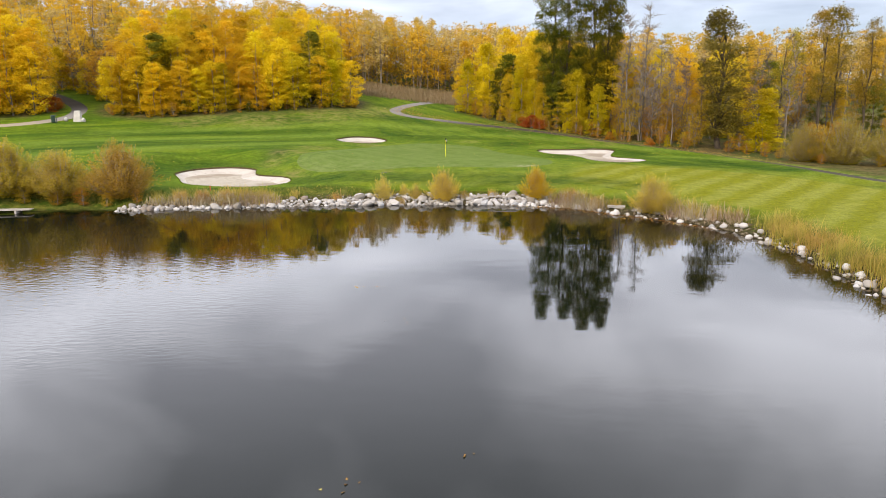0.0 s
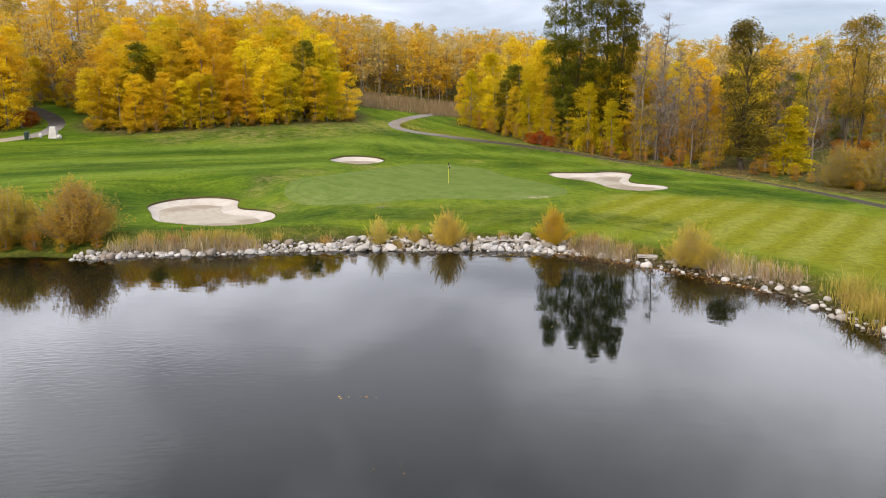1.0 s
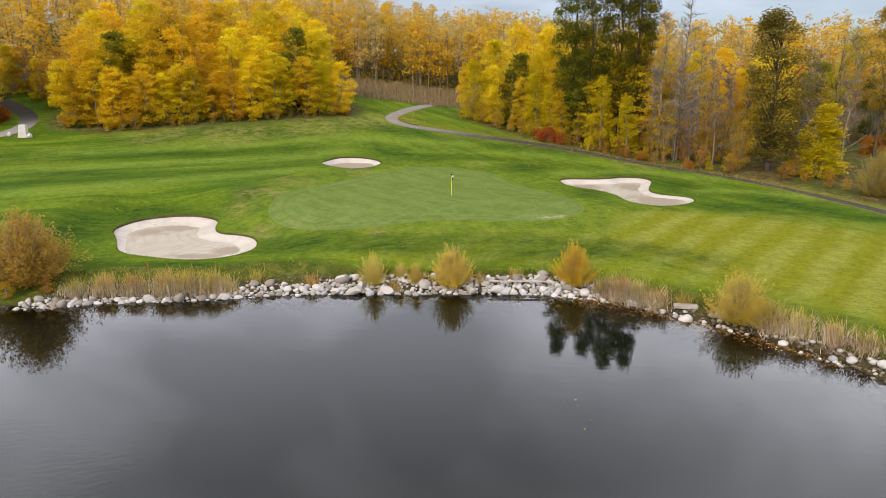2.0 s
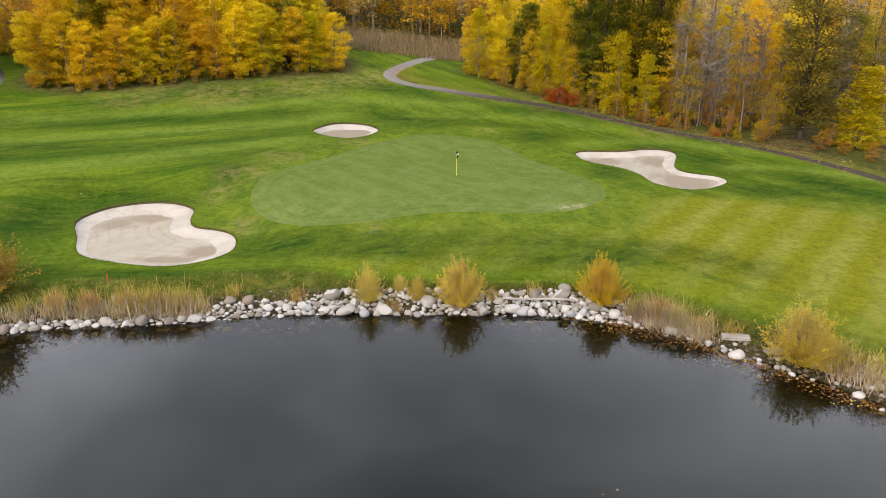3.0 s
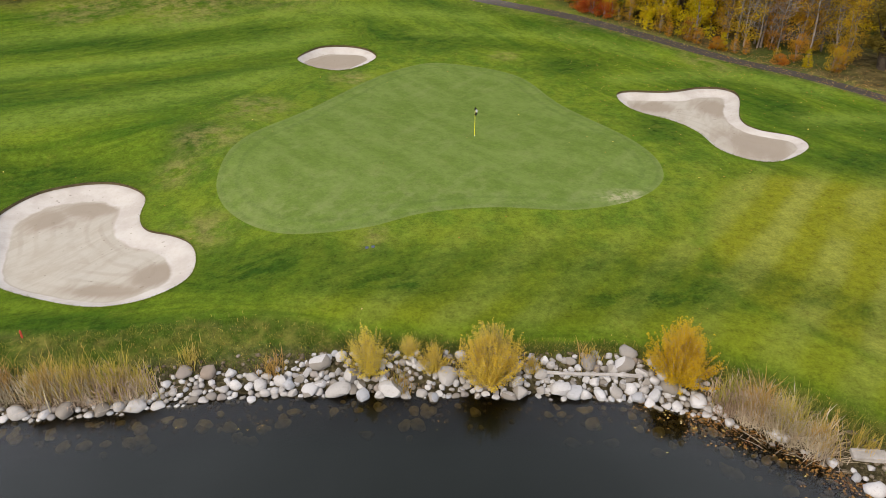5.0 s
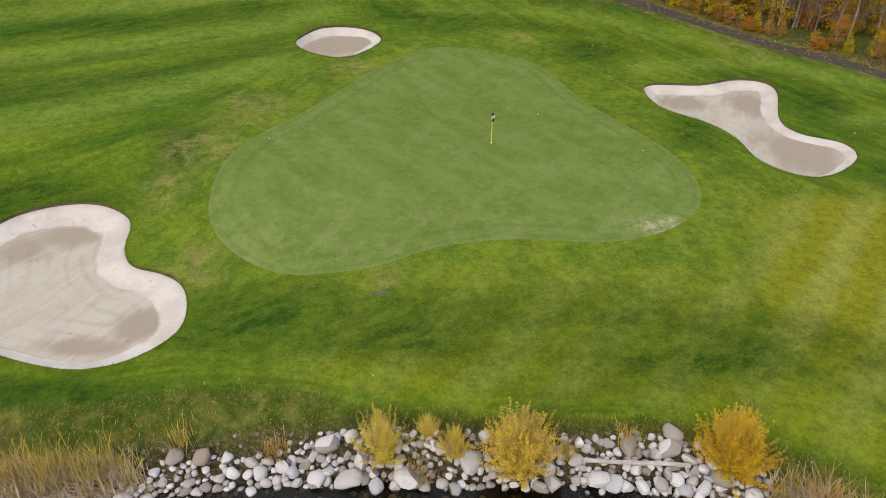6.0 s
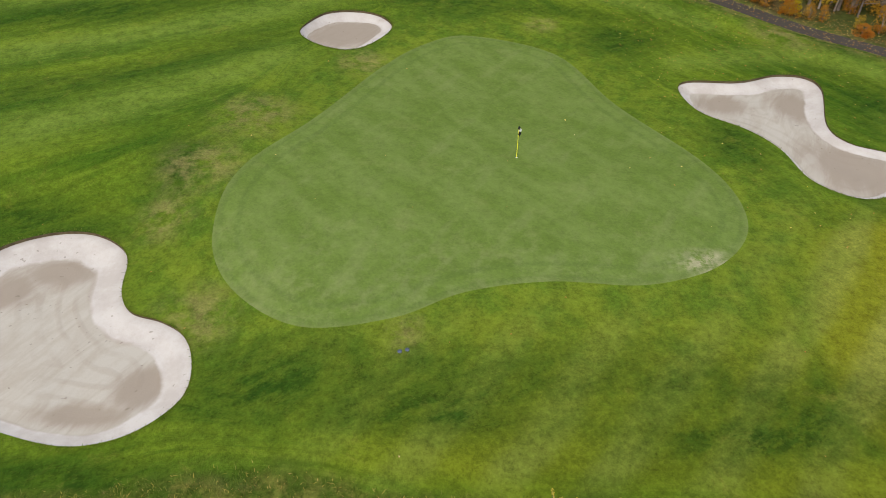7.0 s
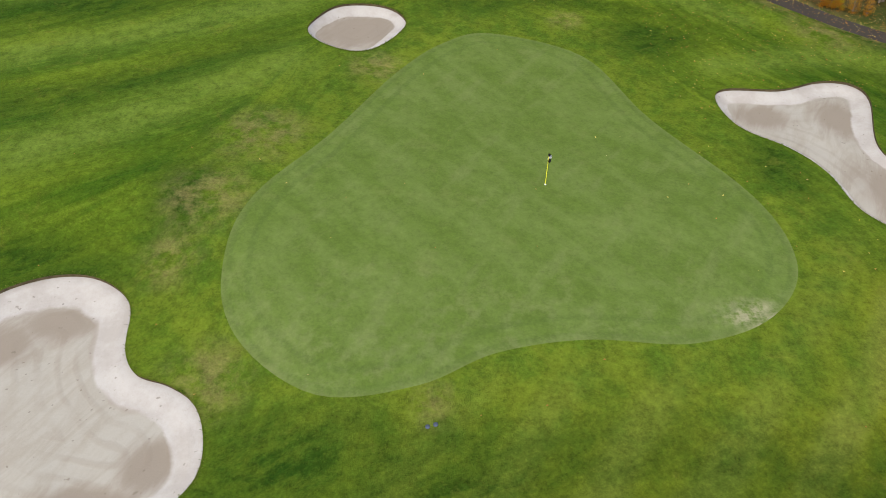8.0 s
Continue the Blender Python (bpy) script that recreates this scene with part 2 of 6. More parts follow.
def plain(name, stops, scale=2.0, rough=0.8, spec=0.3, bump=0.4, dist=0.02, obj=0.0, distort=0.0, fine=14.0):
    """A surface of two or three tones mixed by noise at two scales; obj: how far whole objects differ in brightness."""
    m = Mat(name, rough, spec)
    tex = m.n("ShaderNodeTexCoord").outputs["Object"]
    a = m.noise(scale, 5.0, 0.6, vec=tex, distort=distort)
    b = m.noise(scale * fine, 3.0, 0.65, vec=tex)
    n = len(stops)
    c = m.ramp(m.math("ADD", m.math("MULTIPLY", a, 0.75), m.math("MULTIPLY", b, 0.25)), *[(0.34 + 0.34 * k / max(1, n - 1), s) for k, s in enumerate(stops)])
    if obj:
        r = m.n("ShaderNodeObjectInfo").outputs["Random"]
        hs = m.n("ShaderNodeHueSaturation")
        m.put(hs.inputs["Color"], c)
        m.put(hs.inputs["Value"], m.math("ADD", m.math("MULTIPLY", r, 2 * obj), 1.0 - obj))
        c = hs.outputs[0]
    m.color(c)
    m.bump(m.math("ADD", a, m.math("MULTIPLY", b, 0.5)), bump, dist)
    return m.m




def rock_material():
    """Lichen-grey boulders: each stone has a tone of its own, a few are brown; fine pits and stains."""
    m = Mat("weathered_boulder_rock", 0.9, 0.2)
    tex = m.n("ShaderNodeTexCoord").outputs["Object"]
    r = m.math("FRACT", m.math("ADD", m.n("ShaderNodeObjectInfo").outputs["Random"], m.n("ShaderNodeNewGeometry").outputs["Random Per Island"]))
    c = m.ramp(r, (0.0, (0.165, 0.145, 0.12)), (0.15, (0.235, 0.215, 0.19)), (0.45, (0.33, 0.315, 0.295)), (0.82, (0.43, 0.415, 0.40)), (0.93, (0.25, 0.255, 0.26)), (1.0, (0.19, 0.15, 0.115)))
    stain = m.noise(2.2, 5.0, 0.65, vec=tex, distort=0.8)
    c = m.mix(m.math("MULTIPLY", m.step(stain, 0.50, 0.72), 0.40), c, (0.135, 0.118, 0.095))
    speck = m.noise(16.0, 4.0, 0.7, vec=tex)
    c = m.mix(m.math("MULTIPLY", m.step(speck, 0.52, 0.70), 0.35), c, (0.145, 0.135, 0.12))
    m.color(c)
    m.bump(m.math("ADD", m.math("MULTIPLY", stain, 0.6), m.math("MULTIPLY", speck, 0.5)), 0.7, 0.05)
    return m.m


ROCK = rock_material()
# brown pebbles, coloured darker so the gaps between boulders look shaded
ROCK_BED = plain("gap_shaded_pebble", [(0.045, 0.033, 0.018), (0.12, 0.092, 0.058), (0.24, 0.205, 0.16)], 2.5, 0.85, 0.2, 0.8, 0.05, fine=6.0)
ROCK_WET = plain("wet_algae_rock", [(0.15, 0.115, 0.05), (0.36, 0.29, 0.15), (0.52, 0.44, 0.25)], 1.8, 0.5, 0.4, 0.5, 0.04, obj=0.2)


def path_material():
    """Asphalt: pale grey on the open rise, darker and leaf-stained under the wood."""
    m = Mat("grey_path_asphalt", 0.95, 0.05)
    a, f = m.noise(0.6, 4.0), m.noise(14.0, 4.0, 0.7)
    c = m.mix(a, (0.036, 0.031, 0.026), (0.068, 0.059, 0.050))
    # the open stretches are mixed towards a paler grey
    c = m.mix(m.attr("pale_stretch"), c, m.mix(a, (0.16, 0.15, 0.145), (0.22, 0.21, 0.205)))
    c = m.mix(m.math("MULTIPLY", m.step(f, 0.5, 0.75), 0.4), c, (0.12, 0.095, 0.06))
    c = m.mix(m.attr("sandy"), c, m.mix(a, (0.23, 0.19, 0.145), (0.31, 0.265, 0.205)))
    m.color(c)
    m.bump(f, 0.3, 0.01)
    return m.m


ASPHALT = path_material()
SOIL = plain("dark_soil_lip", [(0.045, 0.034, 0.018), (0.11, 0.085, 0.045)], 3.0, 0.95, 0.1, 0.6, 0.03)
BARK_PALE = plain("pale_aspen_bark", [(0.070, 0.060, 0.046), (0.17, 0.15, 0.125), (0.25, 0.23, 0.20)], 1.2, 0.85, 0.2, 0.4, 0.02)
BARK_DARK = plain("dark_conifer_bark", [(0.035, 0.026, 0.018), (0.10, 0.078, 0.055)], 2.0, 0.9, 0.2, 0.7, 0.03)
BARK_TWIG = plain("brown_grey_twig_bark", [(0.085, 0.068, 0.052), (0.22, 0.185, 0.15)], 1.5, 0.9, 0.2, 0.3, 0.02, obj=0.25)
BARK_GREY = plain("grey_twig_bark", [(0.15, 0.125, 0.10), (0.30, 0.26, 0.22)], 1.5, 0.9, 0.2, 0.3, 0.02, obj=0.2)
TIMBER = plain("weathered_grey_timber", [(0.20, 0.18, 0.155), (0.38, 0.355, 0.325)], 1.5, 0.85, 0.2, 0.4, 0.01)
WHITE_STONE = plain("white_painted_stone", [(0.36, 0.34, 0.31), (0.50, 0.485, 0.45)], 2.0, 0.8, 0.3, 0.4, 0.03)
YELLOW_POLE = plain("yellow_pole_paint", [(0.60, 0.56, 0.02), (0.74, 0.70, 0.05)], 4.0, 0.35, 0.5, 0.05, 0.002)
FLAG_DARK = plain("black_flag_cloth", [(0.012, 0.012, 0.016), (0.03, 0.03, 0.036)], 6.0, 0.8, 0.2, 0.2, 0.004)
FLAG_WHITE = plain("white_flag_cloth", [(0.62, 0.63, 0.66), (0.80, 0.81, 0.83)], 6.0, 0.8, 0.2, 0.2, 0.004)
RED_PAINT = plain("red_stake_paint", [(0.30, 0.04, 0.02), (0.42, 0.07, 0.03)], 5.0, 0.6, 0.3, 0.1, 0.004)
BIN_GREEN = plain("dark_green_plastic", [(0.012, 0.03, 0.022), (0.025, 0.05, 0.036)], 3.0, 0.5, 0.4, 0.1, 0.004)
BLUE_GREY = plain("blue_grey_plastic", [(0.05, 0.06, 0.075), (0.09, 0.105, 0.13)], 5.0, 0.95, 0.05, 0.1, 0.004)


def leaf_material(name, *tones, obj=0.14, glow=0.5, hue=0.02):
    """Leaves: tones drift through the crown and differ a little from leaf to leaf, each tree a slightly different hue and brightness, and light passes through."""
    m = Mat(name, 0.9, 0.06)
    isl = m.n("ShaderNodeNewGeometry").outputs["Random Per Island"]
    drift = m.step(m.noise(0.75, 3.0, 0.6), 0.30, 0.70)
    c = m.ramp(m.math("ADD", m.math("MULTIPLY", drift, 0.62), m.math("MULTIPLY", isl, 0.38)), *[(k / max(1, len(tones) - 1), t) for k, t in enumerate(tones)])
    r = m.n("ShaderNodeObjectInfo").outputs["Random"]
    hs = m.n("ShaderNodeHueSaturation")
    m.put(hs.inputs["Color"], c)
    m.put(hs.inputs["Hue"], m.math("ADD", m.math("MULTIPLY", r, 2 * hue), 0.5 - hue))
    m.put(hs.inputs["Value"], m.math("ADD", m.math("MULTIPLY", m.math("FRACT", m.math("MULTIPLY", r, 7.3)), 2 * obj), 1.0 - obj))
    m.color(hs.outputs[0])
    tr = m.n("ShaderNodeBsdfTranslucent")
    m.put(tr.inputs[0], hs.outputs[0])
    mx = m.n("ShaderNodeMixShader")
    mx.inputs[0].default_value = glow
    m.t.links.new(m.b.outputs[0], mx.inputs[1])
    m.t.links.new(tr.outputs[0], mx.inputs[2])
    m.t.links.new(mx.outputs[0], m.t.nodes["Material Output"].inputs[0])
    return m.m


LEAF_GOLD = leaf_material("golden_aspen_leaf", (0.42, 0.270, 0.018), (0.60, 0.410, 0.022), (0.69, 0.495, 0.028), (0.53, 0.410, 0.032), obj=0.2, hue=0.018)
LEAF_ORANGE = leaf_material("orange_gold_shrub_leaf", (0.28, 0.17, 0.016), (0.52, 0.325, 0.018), (0.62, 0.41, 0.025), (0.40, 0.29, 0.03), hue=0.01)
LEAF_LIME = leaf_material("yellow_green_leaf", (0.24, 0.19, 0.012), (0.44, 0.335, 0.014), (0.62, 0.45, 0.02), (0.25, 0.23, 0.018), hue=0.02)
LEAF_GREEN = leaf_material("dull_green_leaf", (0.070, 0.084, 0.010), (0.14, 0.15, 0.016), (0.26, 0.22, 0.02), hue=0.015)
LEAF_DARK = leaf_material("dark_poplar_leaf", (0.045, 0.050, 0.006), (0.095, 0.098, 0.010), (0.23, 0.19, 0.016), glow=0.45)
LEAF_OLIVE = leaf_material("olive_poplar_leaf", (0.085, 0.070, 0.012), (0.19, 0.15, 0.018), (0.33, 0.245, 0.025), (0.38, 0.25, 0.03), glow=0.45)
LEAF_WILLOW = leaf_material("faded_willow_leaf", (0.17, 0.12, 0.02), (0.31, 0.23, 0.028), (0.44, 0.32, 0.034), (0.24, 0.20, 0.025), hue=0.015)
LEAF_RUST = leaf_material("rust_brown_leaf", (0.21, 0.105, 0.016), (0.37, 0.20, 0.024), (0.50, 0.30, 0.03), (0.29, 0.20, 0.025), hue=0.02)
LEAF_RED = leaf_material("red_shrub_leaf", (0.25, 0.060, 0.012), (0.37, 0.110, 0.018), (0.42, 0.18, 0.025), (0.28, 0.13, 0.03), hue=0.02)
LEAF_TAN = leaf_material("tan_willow_leaf", (0.20, 0.125, 0.022), (0.40, 0.27, 0.045), (0.44, 0.31, 0.035), (0.22, 0.175, 0.03), hue=0.015)
LEAF_PINE = leaf_material("brownish_pine_needle", (0.075, 0.066, 0.014), (0.15, 0.115, 0.022), (0.20, 0.165, 0.030), (0.30, 0.20, 0.04), glow=0.45)
LEAF_FAR = leaf_material("hill_wood_leaf", (0.44, 0.31, 0.03), (0.62, 0.44, 0.03), (0.68, 0.50, 0.04), (0.56, 0.42, 0.06))
LEAF_FAR_TAN = leaf_material("hill_wood_tan_leaf", (0.34, 0.24, 0.11), (0.52, 0.36, 0.16), (0.58, 0.42, 0.12), (0.42, 0.31, 0.19))
LEAF_FAR_DULL = leaf_material("hill_wood_dull_leaf", (0.24, 0.19, 0.04), (0.40, 0.31, 0.05), (0.34, 0.29, 0.05), (0.46, 0.33, 0.05))
REED = leaf_material("dry_reed_blade", (0.24, 0.16, 0.045), (0.44, 0.31, 0.10), (0.42, 0.31, 0.07), (0.20, 0.20, 0.035), (0.27, 0.185, 0.09), glow=0.45)
REED_DEAD = leaf_material("broken_grey_reed", (0.24, 0.18, 0.12), (0.46, 0.38, 0.27), (0.36, 0.27, 0.18), (0.16, 0.11, 0.06), glow=0.15)
MEADOW = leaf_material("faded_meadow_grass", (0.20, 0.145, 0.075), (0.31, 0.23, 0.12), (0.26, 0.19, 0.11), (0.36, 0.28, 0.15), glow=0.3)
GRASS = leaf_material("long_bank_grass", (0.040, 0.075, 0.008), (0.085, 0.125, 0.014), (0.17, 0.17, 0.035), (0.065, 0.105, 0.011), glow=0.45)
LEAF_SHORE = leaf_material("pale_gold_shrub_leaf", (0.24, 0.16, 0.03), (0.50, 0.36, 0.04), (0.62, 0.47, 0.06), (0.34, 0.28, 0.05), (0.22, 0.15, 0.07), hue=0.012)
LEAF_STRAW = leaf_material("straw_green_shrub_leaf", (0.27, 0.20, 0.03), (0.50, 0.385, 0.05), (0.62, 0.47, 0.07), (0.34, 0.28, 0.045), hue=0.012)
LITTER = leaf_material("sodden_brown_leaf", (0.06, 0.030, 0.012), (0.13, 0.060, 0.018), (0.22, 0.12, 0.03), (0.08, 0.05, 0.025), glow=0.05)
LEAF_FALLEN = leaf_material("fallen_yellow_leaf", (0.50, 0.36, 0.06), (0.62, 0.50, 0.14), (0.32, 0.15, 0.04), (0.40, 0.20, 0.05), (0.70, 0.62, 0.36), glow=0.1)


def water_material():
    """Brown-green pond water: a mirror by Fresnel over a dim, partly clear body."""
    m = Mat("dark_pond_water", 0.02, 0.5)
    fine = m.noise(3.0, 2.0, 0.5, stretch=(8, 1.6, 0.7, 1.0))
    swell = m.noise(0.8, 2.0, 0.5, stretch=(-6, 1.9, 0.75, 1.0))
    gust = m.attr("gust")
    h = m.math("ADD", m.math("MULTIPLY", fine, m.math("ADD", m.math("MULTIPLY", gust, 0.6), 0.07)), m.math("MULTIPLY", swell, 0.30))
    nrm = m.bump(h, 0.10, 0.10)
    body = m.n("ShaderNodeBsdfDiffuse")
    m.put(body.inputs[0], (0.0036, 0.0056, 0.0036))
    clear = m.n("ShaderNodeBsdfTransparent")
    m.put(clear.inputs[0], (0.55, 0.48, 0.30))
    deep = m.n("ShaderNodeMixShader")
    m.put(deep.inputs[0], m.attr("shallow"))
    m.t.links.new(body.outputs[0], deep.inputs[1])
    m.t.links.new(clear.outputs[0], deep.inputs[2])
    gloss = m.n("ShaderNodeBsdfGlossy")
    m.put(gloss.inputs["Color"], (0.9, 0.9, 0.9))
    gloss.inputs["Roughness"].default_value = 0.03
    m.put(gloss.inputs["Normal"], nrm)
    fr = m.n("ShaderNodeFresnel")
    fr.inputs["IOR"].default_value = 1.333
    m.put(fr.inputs["Normal"], nrm)
    mx = m.n("ShaderNodeMixShader")
    m.t.links.new(fr.outputs[0], mx.inputs[0])
    m.t.links.new(deep.outputs[0], mx.inputs[1])
    m.t.links.new(gloss.outputs[0], mx.inputs[2])
    m.t.links.new(mx.outputs[0], m.t.nodes["Material Output"].inputs[0])
    m.t.nodes.remove(m.b)
    return m.m


WATER = water_material()


# ---- small building helpers ----
def group_node(name, loc=(0, 0, 0), label="", category="", group="", kind=""):
    """A thing's base: an Empty that parents its parts."""
    ob = new(name)
    ob.location = loc
    ob.empty_display_size = 0.2
    return tagged(ob, label, category, group, kind)


def make_mesh(name, verts, faces, mat, smooth=False):
    me = bpy.data.meshes.new(name)
    verts = np.asarray(verts, dtype=np.float32).reshape(-1, 3)
    me.from_pydata(verts, [], faces)
    me.materials.append(mat)
    if smooth:
        me.polygons.foreach_set("use_smooth", [True] * len(me.polygons))
    me.update()
    return me


def part(name, me, parent, label="", loc=None):
    ob = new(name, me)
    ob.parent = parent
    if loc is not None:
        ob.location = loc
    return tagged(ob, label)


def bm_mesh(name, bm, mat, smooth=False):
    me = bpy.data.meshes.new(name)
    bm.to_mesh(me)
    bm.free()
    me.materials.append(mat)
    if smooth:
        me.polygons.foreach_set("use_smooth", [True] * len(me.polygons))
    return me


def float_layer(me, name, values):
    at = me.attributes.new(name, "FLOAT", "POINT")
    at.data.foreach_set("value", np.asarray(values, dtype=np.float32))


def smooth01(v, lo, hi):
    u = np.clip((np.asarray(v, dtype=float) - lo) / (hi - lo), 0, 1)
    return u * u * (3 - 2 * u)


def spline(ctrl, per=6, closed=True):
    """A smooth curve through plan points (Catmull-Rom)."""
    c = np.array(ctrl, dtype=float)
    n = len(c)
    out = []
    for i in range(n if closed else n - 1):
        if closed:
            p = [c[(i + k) % n] for k in (-1, 0, 1, 2)]
        else:
            p = [c[min(max(i + k, 0), n - 1)] for k in (-1, 0, 1, 2)]
        for s in np.arange(per) / per:
            out.append(0.5 * (2 * p[1] + (p[2] - p[0]) * s + (2 * p[0] - 5 * p[1] + 4 * p[2] - p[3]) * s * s + (3 * p[1] - p[0] - 3 * p[2] + p[3]) * s ** 3))
    if not closed:
        out.append(c[-1])
    return np.array(out)


def inside(px, py, poly):
    px, py = np.asarray(px, float), np.asarray(py, float)
    hit = np.zeros(px.shape, bool)
    for (x0, y0), (x1, y1) in zip(poly, np.roll(poly, -1, 0)):
        if y0 == y1:
            continue
        cross = ((y0 > py) != (y1 > py)) & (px < (x1 - x0) * (py - y0) / (y1 - y0) + x0)
        hit ^= cross
    return hit


def distance(px, py, line, closed=True):
    px, py = np.asarray(px, float), np.asarray(py, float)
    best = np.full(px.shape, 1e9)
    nxt = np.roll(line, -1, 0)
    for (x0, y0), (x1, y1) in list(zip(line, nxt))[: len(line) if closed else len(line) - 1]:
        dx, dy = x1 - x0, y1 - y0
        ll = dx * dx + dy * dy + 1e-12
        s = np.clip(((px - x0) * dx + (py - y0) * dy) / ll, 0, 1)
        best = np.minimum(best, np.hypot(px - x0 - s * dx, py - y0 - s * dy))
    return best


# ---- the lie of the land ----
GX0, GDX, GY0, GDY = -75.0, 18.75, 35.0, 15.0
# control heights, one row each 15 m northwards, one column each 18.75 m eastwards
HEIGHTS = np.array([
    [-0.4, -1.0, -1.3, -1.2, -0.7, 0.3, 1.2, 1.7, 2.1],
    [0.7, 0.3, 0.0, -0.2, 0.1, 0.4, 0.7, 1.1, 1.4],
    [1.7, 1.6, 1.5, 1.0, 1.4, 1.0, 0.4, 0.6, 0.8],
    [2.4, 2.7, 3.4, 3.0, 2.3, 1.7, 0.7, 0.4, 0.3],
    [3.6, 3.2, 3.5, 3.1, 1.1, 1.7, 0.7, 0.2, 0.1],
    [5.6, 4.5, 3.8, 3.1, 1.9, 3.0, 1.1, 0.5, 0.4],
    [8.1, 7.5, 7.3, 6.8, 4.5, 4.2, 2.8, 1.9, 1.5],
    [11.4, 10.9, 10.4, 8.6, 6.0, 5.1, 4.5, 3.8, 3.3],
    [15.5, 14.2, 12.7, 10.4, 7.9, 6.6, 6.0, 5.7, 5.4],
    [19.7, 17.4, 14.8, 12.1, 9.8, 8.3, 7.6, 7.4, 7.3],
])


def land(x, y):
    """Height of the dry land, smooth, before banks and bunkers."""
    x, y = np.asarray(x, float), np.asarray(y, float)
    ny, nx = HEIGHTS.shape
    u = np.clip((x - GX0) / GDX, 0, nx - 1 - 1e-6)
    v = np.clip((y - GY0) / GDY, 0, ny - 1 - 1e-6)
    i, j = u.astype(int), v.astype(int)
    s, t = u - i, v - j

    def w(q):
        return (1 - q) ** 3 / 6, (3 * q ** 3 - 6 * q * q + 4) / 6, (-3 * q ** 3 + 3 * q * q + 3 * q + 1) / 6, q ** 3 / 6

    ws, wt_ = w(s), w(t)
    z = 0
    for a in range(4):
        for b in range(4):
            z = z + ws[a] * wt_[b] * HEIGHTS[np.clip(j - 1 + b, 0, ny - 1), np.clip(i - 1 + a, 0, nx - 1)]
    z = z + 0.10 * np.clip(y - 165, 0, 75) + 0.06 * np.clip(-x - 70, 0, 80) * smooth01(y, 100, 150)
    return np.where(y < 30, np.maximum(z, 1.2), z)


SHORE = spline([(-36, 57.6), (-31, 59.0), (-25.3, 58.3), (-22.2, 59.3), (-16.7, 59.7), (-12, 60.5), (-7, 61.0), (-1.5, 60.8), (4.9, 60.7), (7.2, 60.1), (9.4, 59.2),
                (12.2, 57.0), (14.4, 54.9), (17, 52.2), (19, 49.4), (20.1, 44.7), (20.2, 38), (20.2, 32), (22, 20), (27, 0), (24, -30), (0, -52), (-40, -46), (-66, -12), (-64, 32), (-50, 54)], 6)
GREEN_EDGE = spline([(-1.8, 104.6), (4.7, 101.5), (7.9, 93.4), (11.9, 85.5), (12.4, 80.1), (10, 76.5), (5.9, 74.8), (1.1, 74.9), (-3, 74.1), (-6.4, 72.4), (-10.6, 72.0),
                     (-14.7, 75.2), (-16.1, 79.3), (-15.5, 84.2), (-12.3, 90.1), (-8.7, 98.2), (-5.5, 102.8)], 7)
BUNKERS = [
    spline([(-27.9, 74.2), (-28.0, 76.0), (-27.0, 78.0), (-25.0, 79.1), (-22.9, 79.2), (-21.1, 78.3), (-20.1, 77.0), (-19.6, 74.7), (-18.7, 73.4), (-17.1, 72.8), (-15.8, 71.9), (-15.0, 70.3), (-14.9, 68.6), (-15.9, 67.2), (-17.3, 66.4), (-19.1, 66.2), (-21.6, 66.8), (-24.1, 67.8), (-25.3, 69.1), (-26.4, 71.4)], 6),
    spline([(-15.5, 104.1), (-14, 107.2), (-11.4, 108.0), (-9.2, 107.3), (-8.3, 105.2), (-10.1, 101.9), (-12, 101.0), (-14.4, 102.1)], 8),
    spline([(12.7, 95.3), (13.7, 96.9), (17.5, 96.9), (20.5, 98.0), (22.7, 97.8), (23.2, 95.9), (21.5, 91.0), (22, 88.7), (24.3, 87.4), (24.3, 85.3), (21.7, 82.9), (19.5, 82.5),
            (17.6, 84.3), (17.1, 87.8), (15.8, 90.2), (13.4, 92.4)], 6),
]
PATH_RIGHT = spline([(1.0, 153), (-4.8, 144), (-8.2, 135), (-8.5, 130.3), (-5.9, 127.2), (0.5, 125.0), (11.5, 119.2), (19.2, 112.6), (26, 106.4), (32.8, 101.8), (38, 94.8), (41.5, 84), (44, 70), (50, 50)], 5, closed=False)
PATH_CREST = PATH_RIGHT[int(np.argmin(PATH_RIGHT[:, 0])):]
PATH_LEFT = spline([(-92, 96), (-76, 103), (-66, 108), (-60.8, 114.0), (-60.6, 119.5), (-64, 125), (-72, 132)], 5, closed=False)
WOOD_LEFT = np.array([(-58, 119), (-53, 116.8), (-48, 115.3), (-41, 118.3), (-33, 120.8), (-24, 124.6), (-13.5, 130.2), (-14, 137), (-20, 146), (-18, 162), (20, 166), (20, 235), (-150, 235), (-150, 106), (-76, 109), (-66, 116), (-65, 123), (-72, 133), (-70, 138), (-60, 130)])
WOOD_RIGHT = np.array([(1.5, 139), (6.4, 131.5), (11.8, 122.8), (18.4, 115.4), (25, 109.3), (31, 104.8), (36.3, 100.8), (40.6, 95.6), (44.3, 84.5), (46.8, 70), (53, 50), (58, 40), (150, 40), (150, 235), (15, 235), (12, 160)])
FAIRWAY = spline([(11.5, 70), (14.2, 78), (19, 80.8), (26, 79.5), (34, 76), (40, 68), (42, 52), (36, 30), (24, 30), (23.5, 45), (21, 56.5), (15.5, 63), (12, 66.5)], 5)


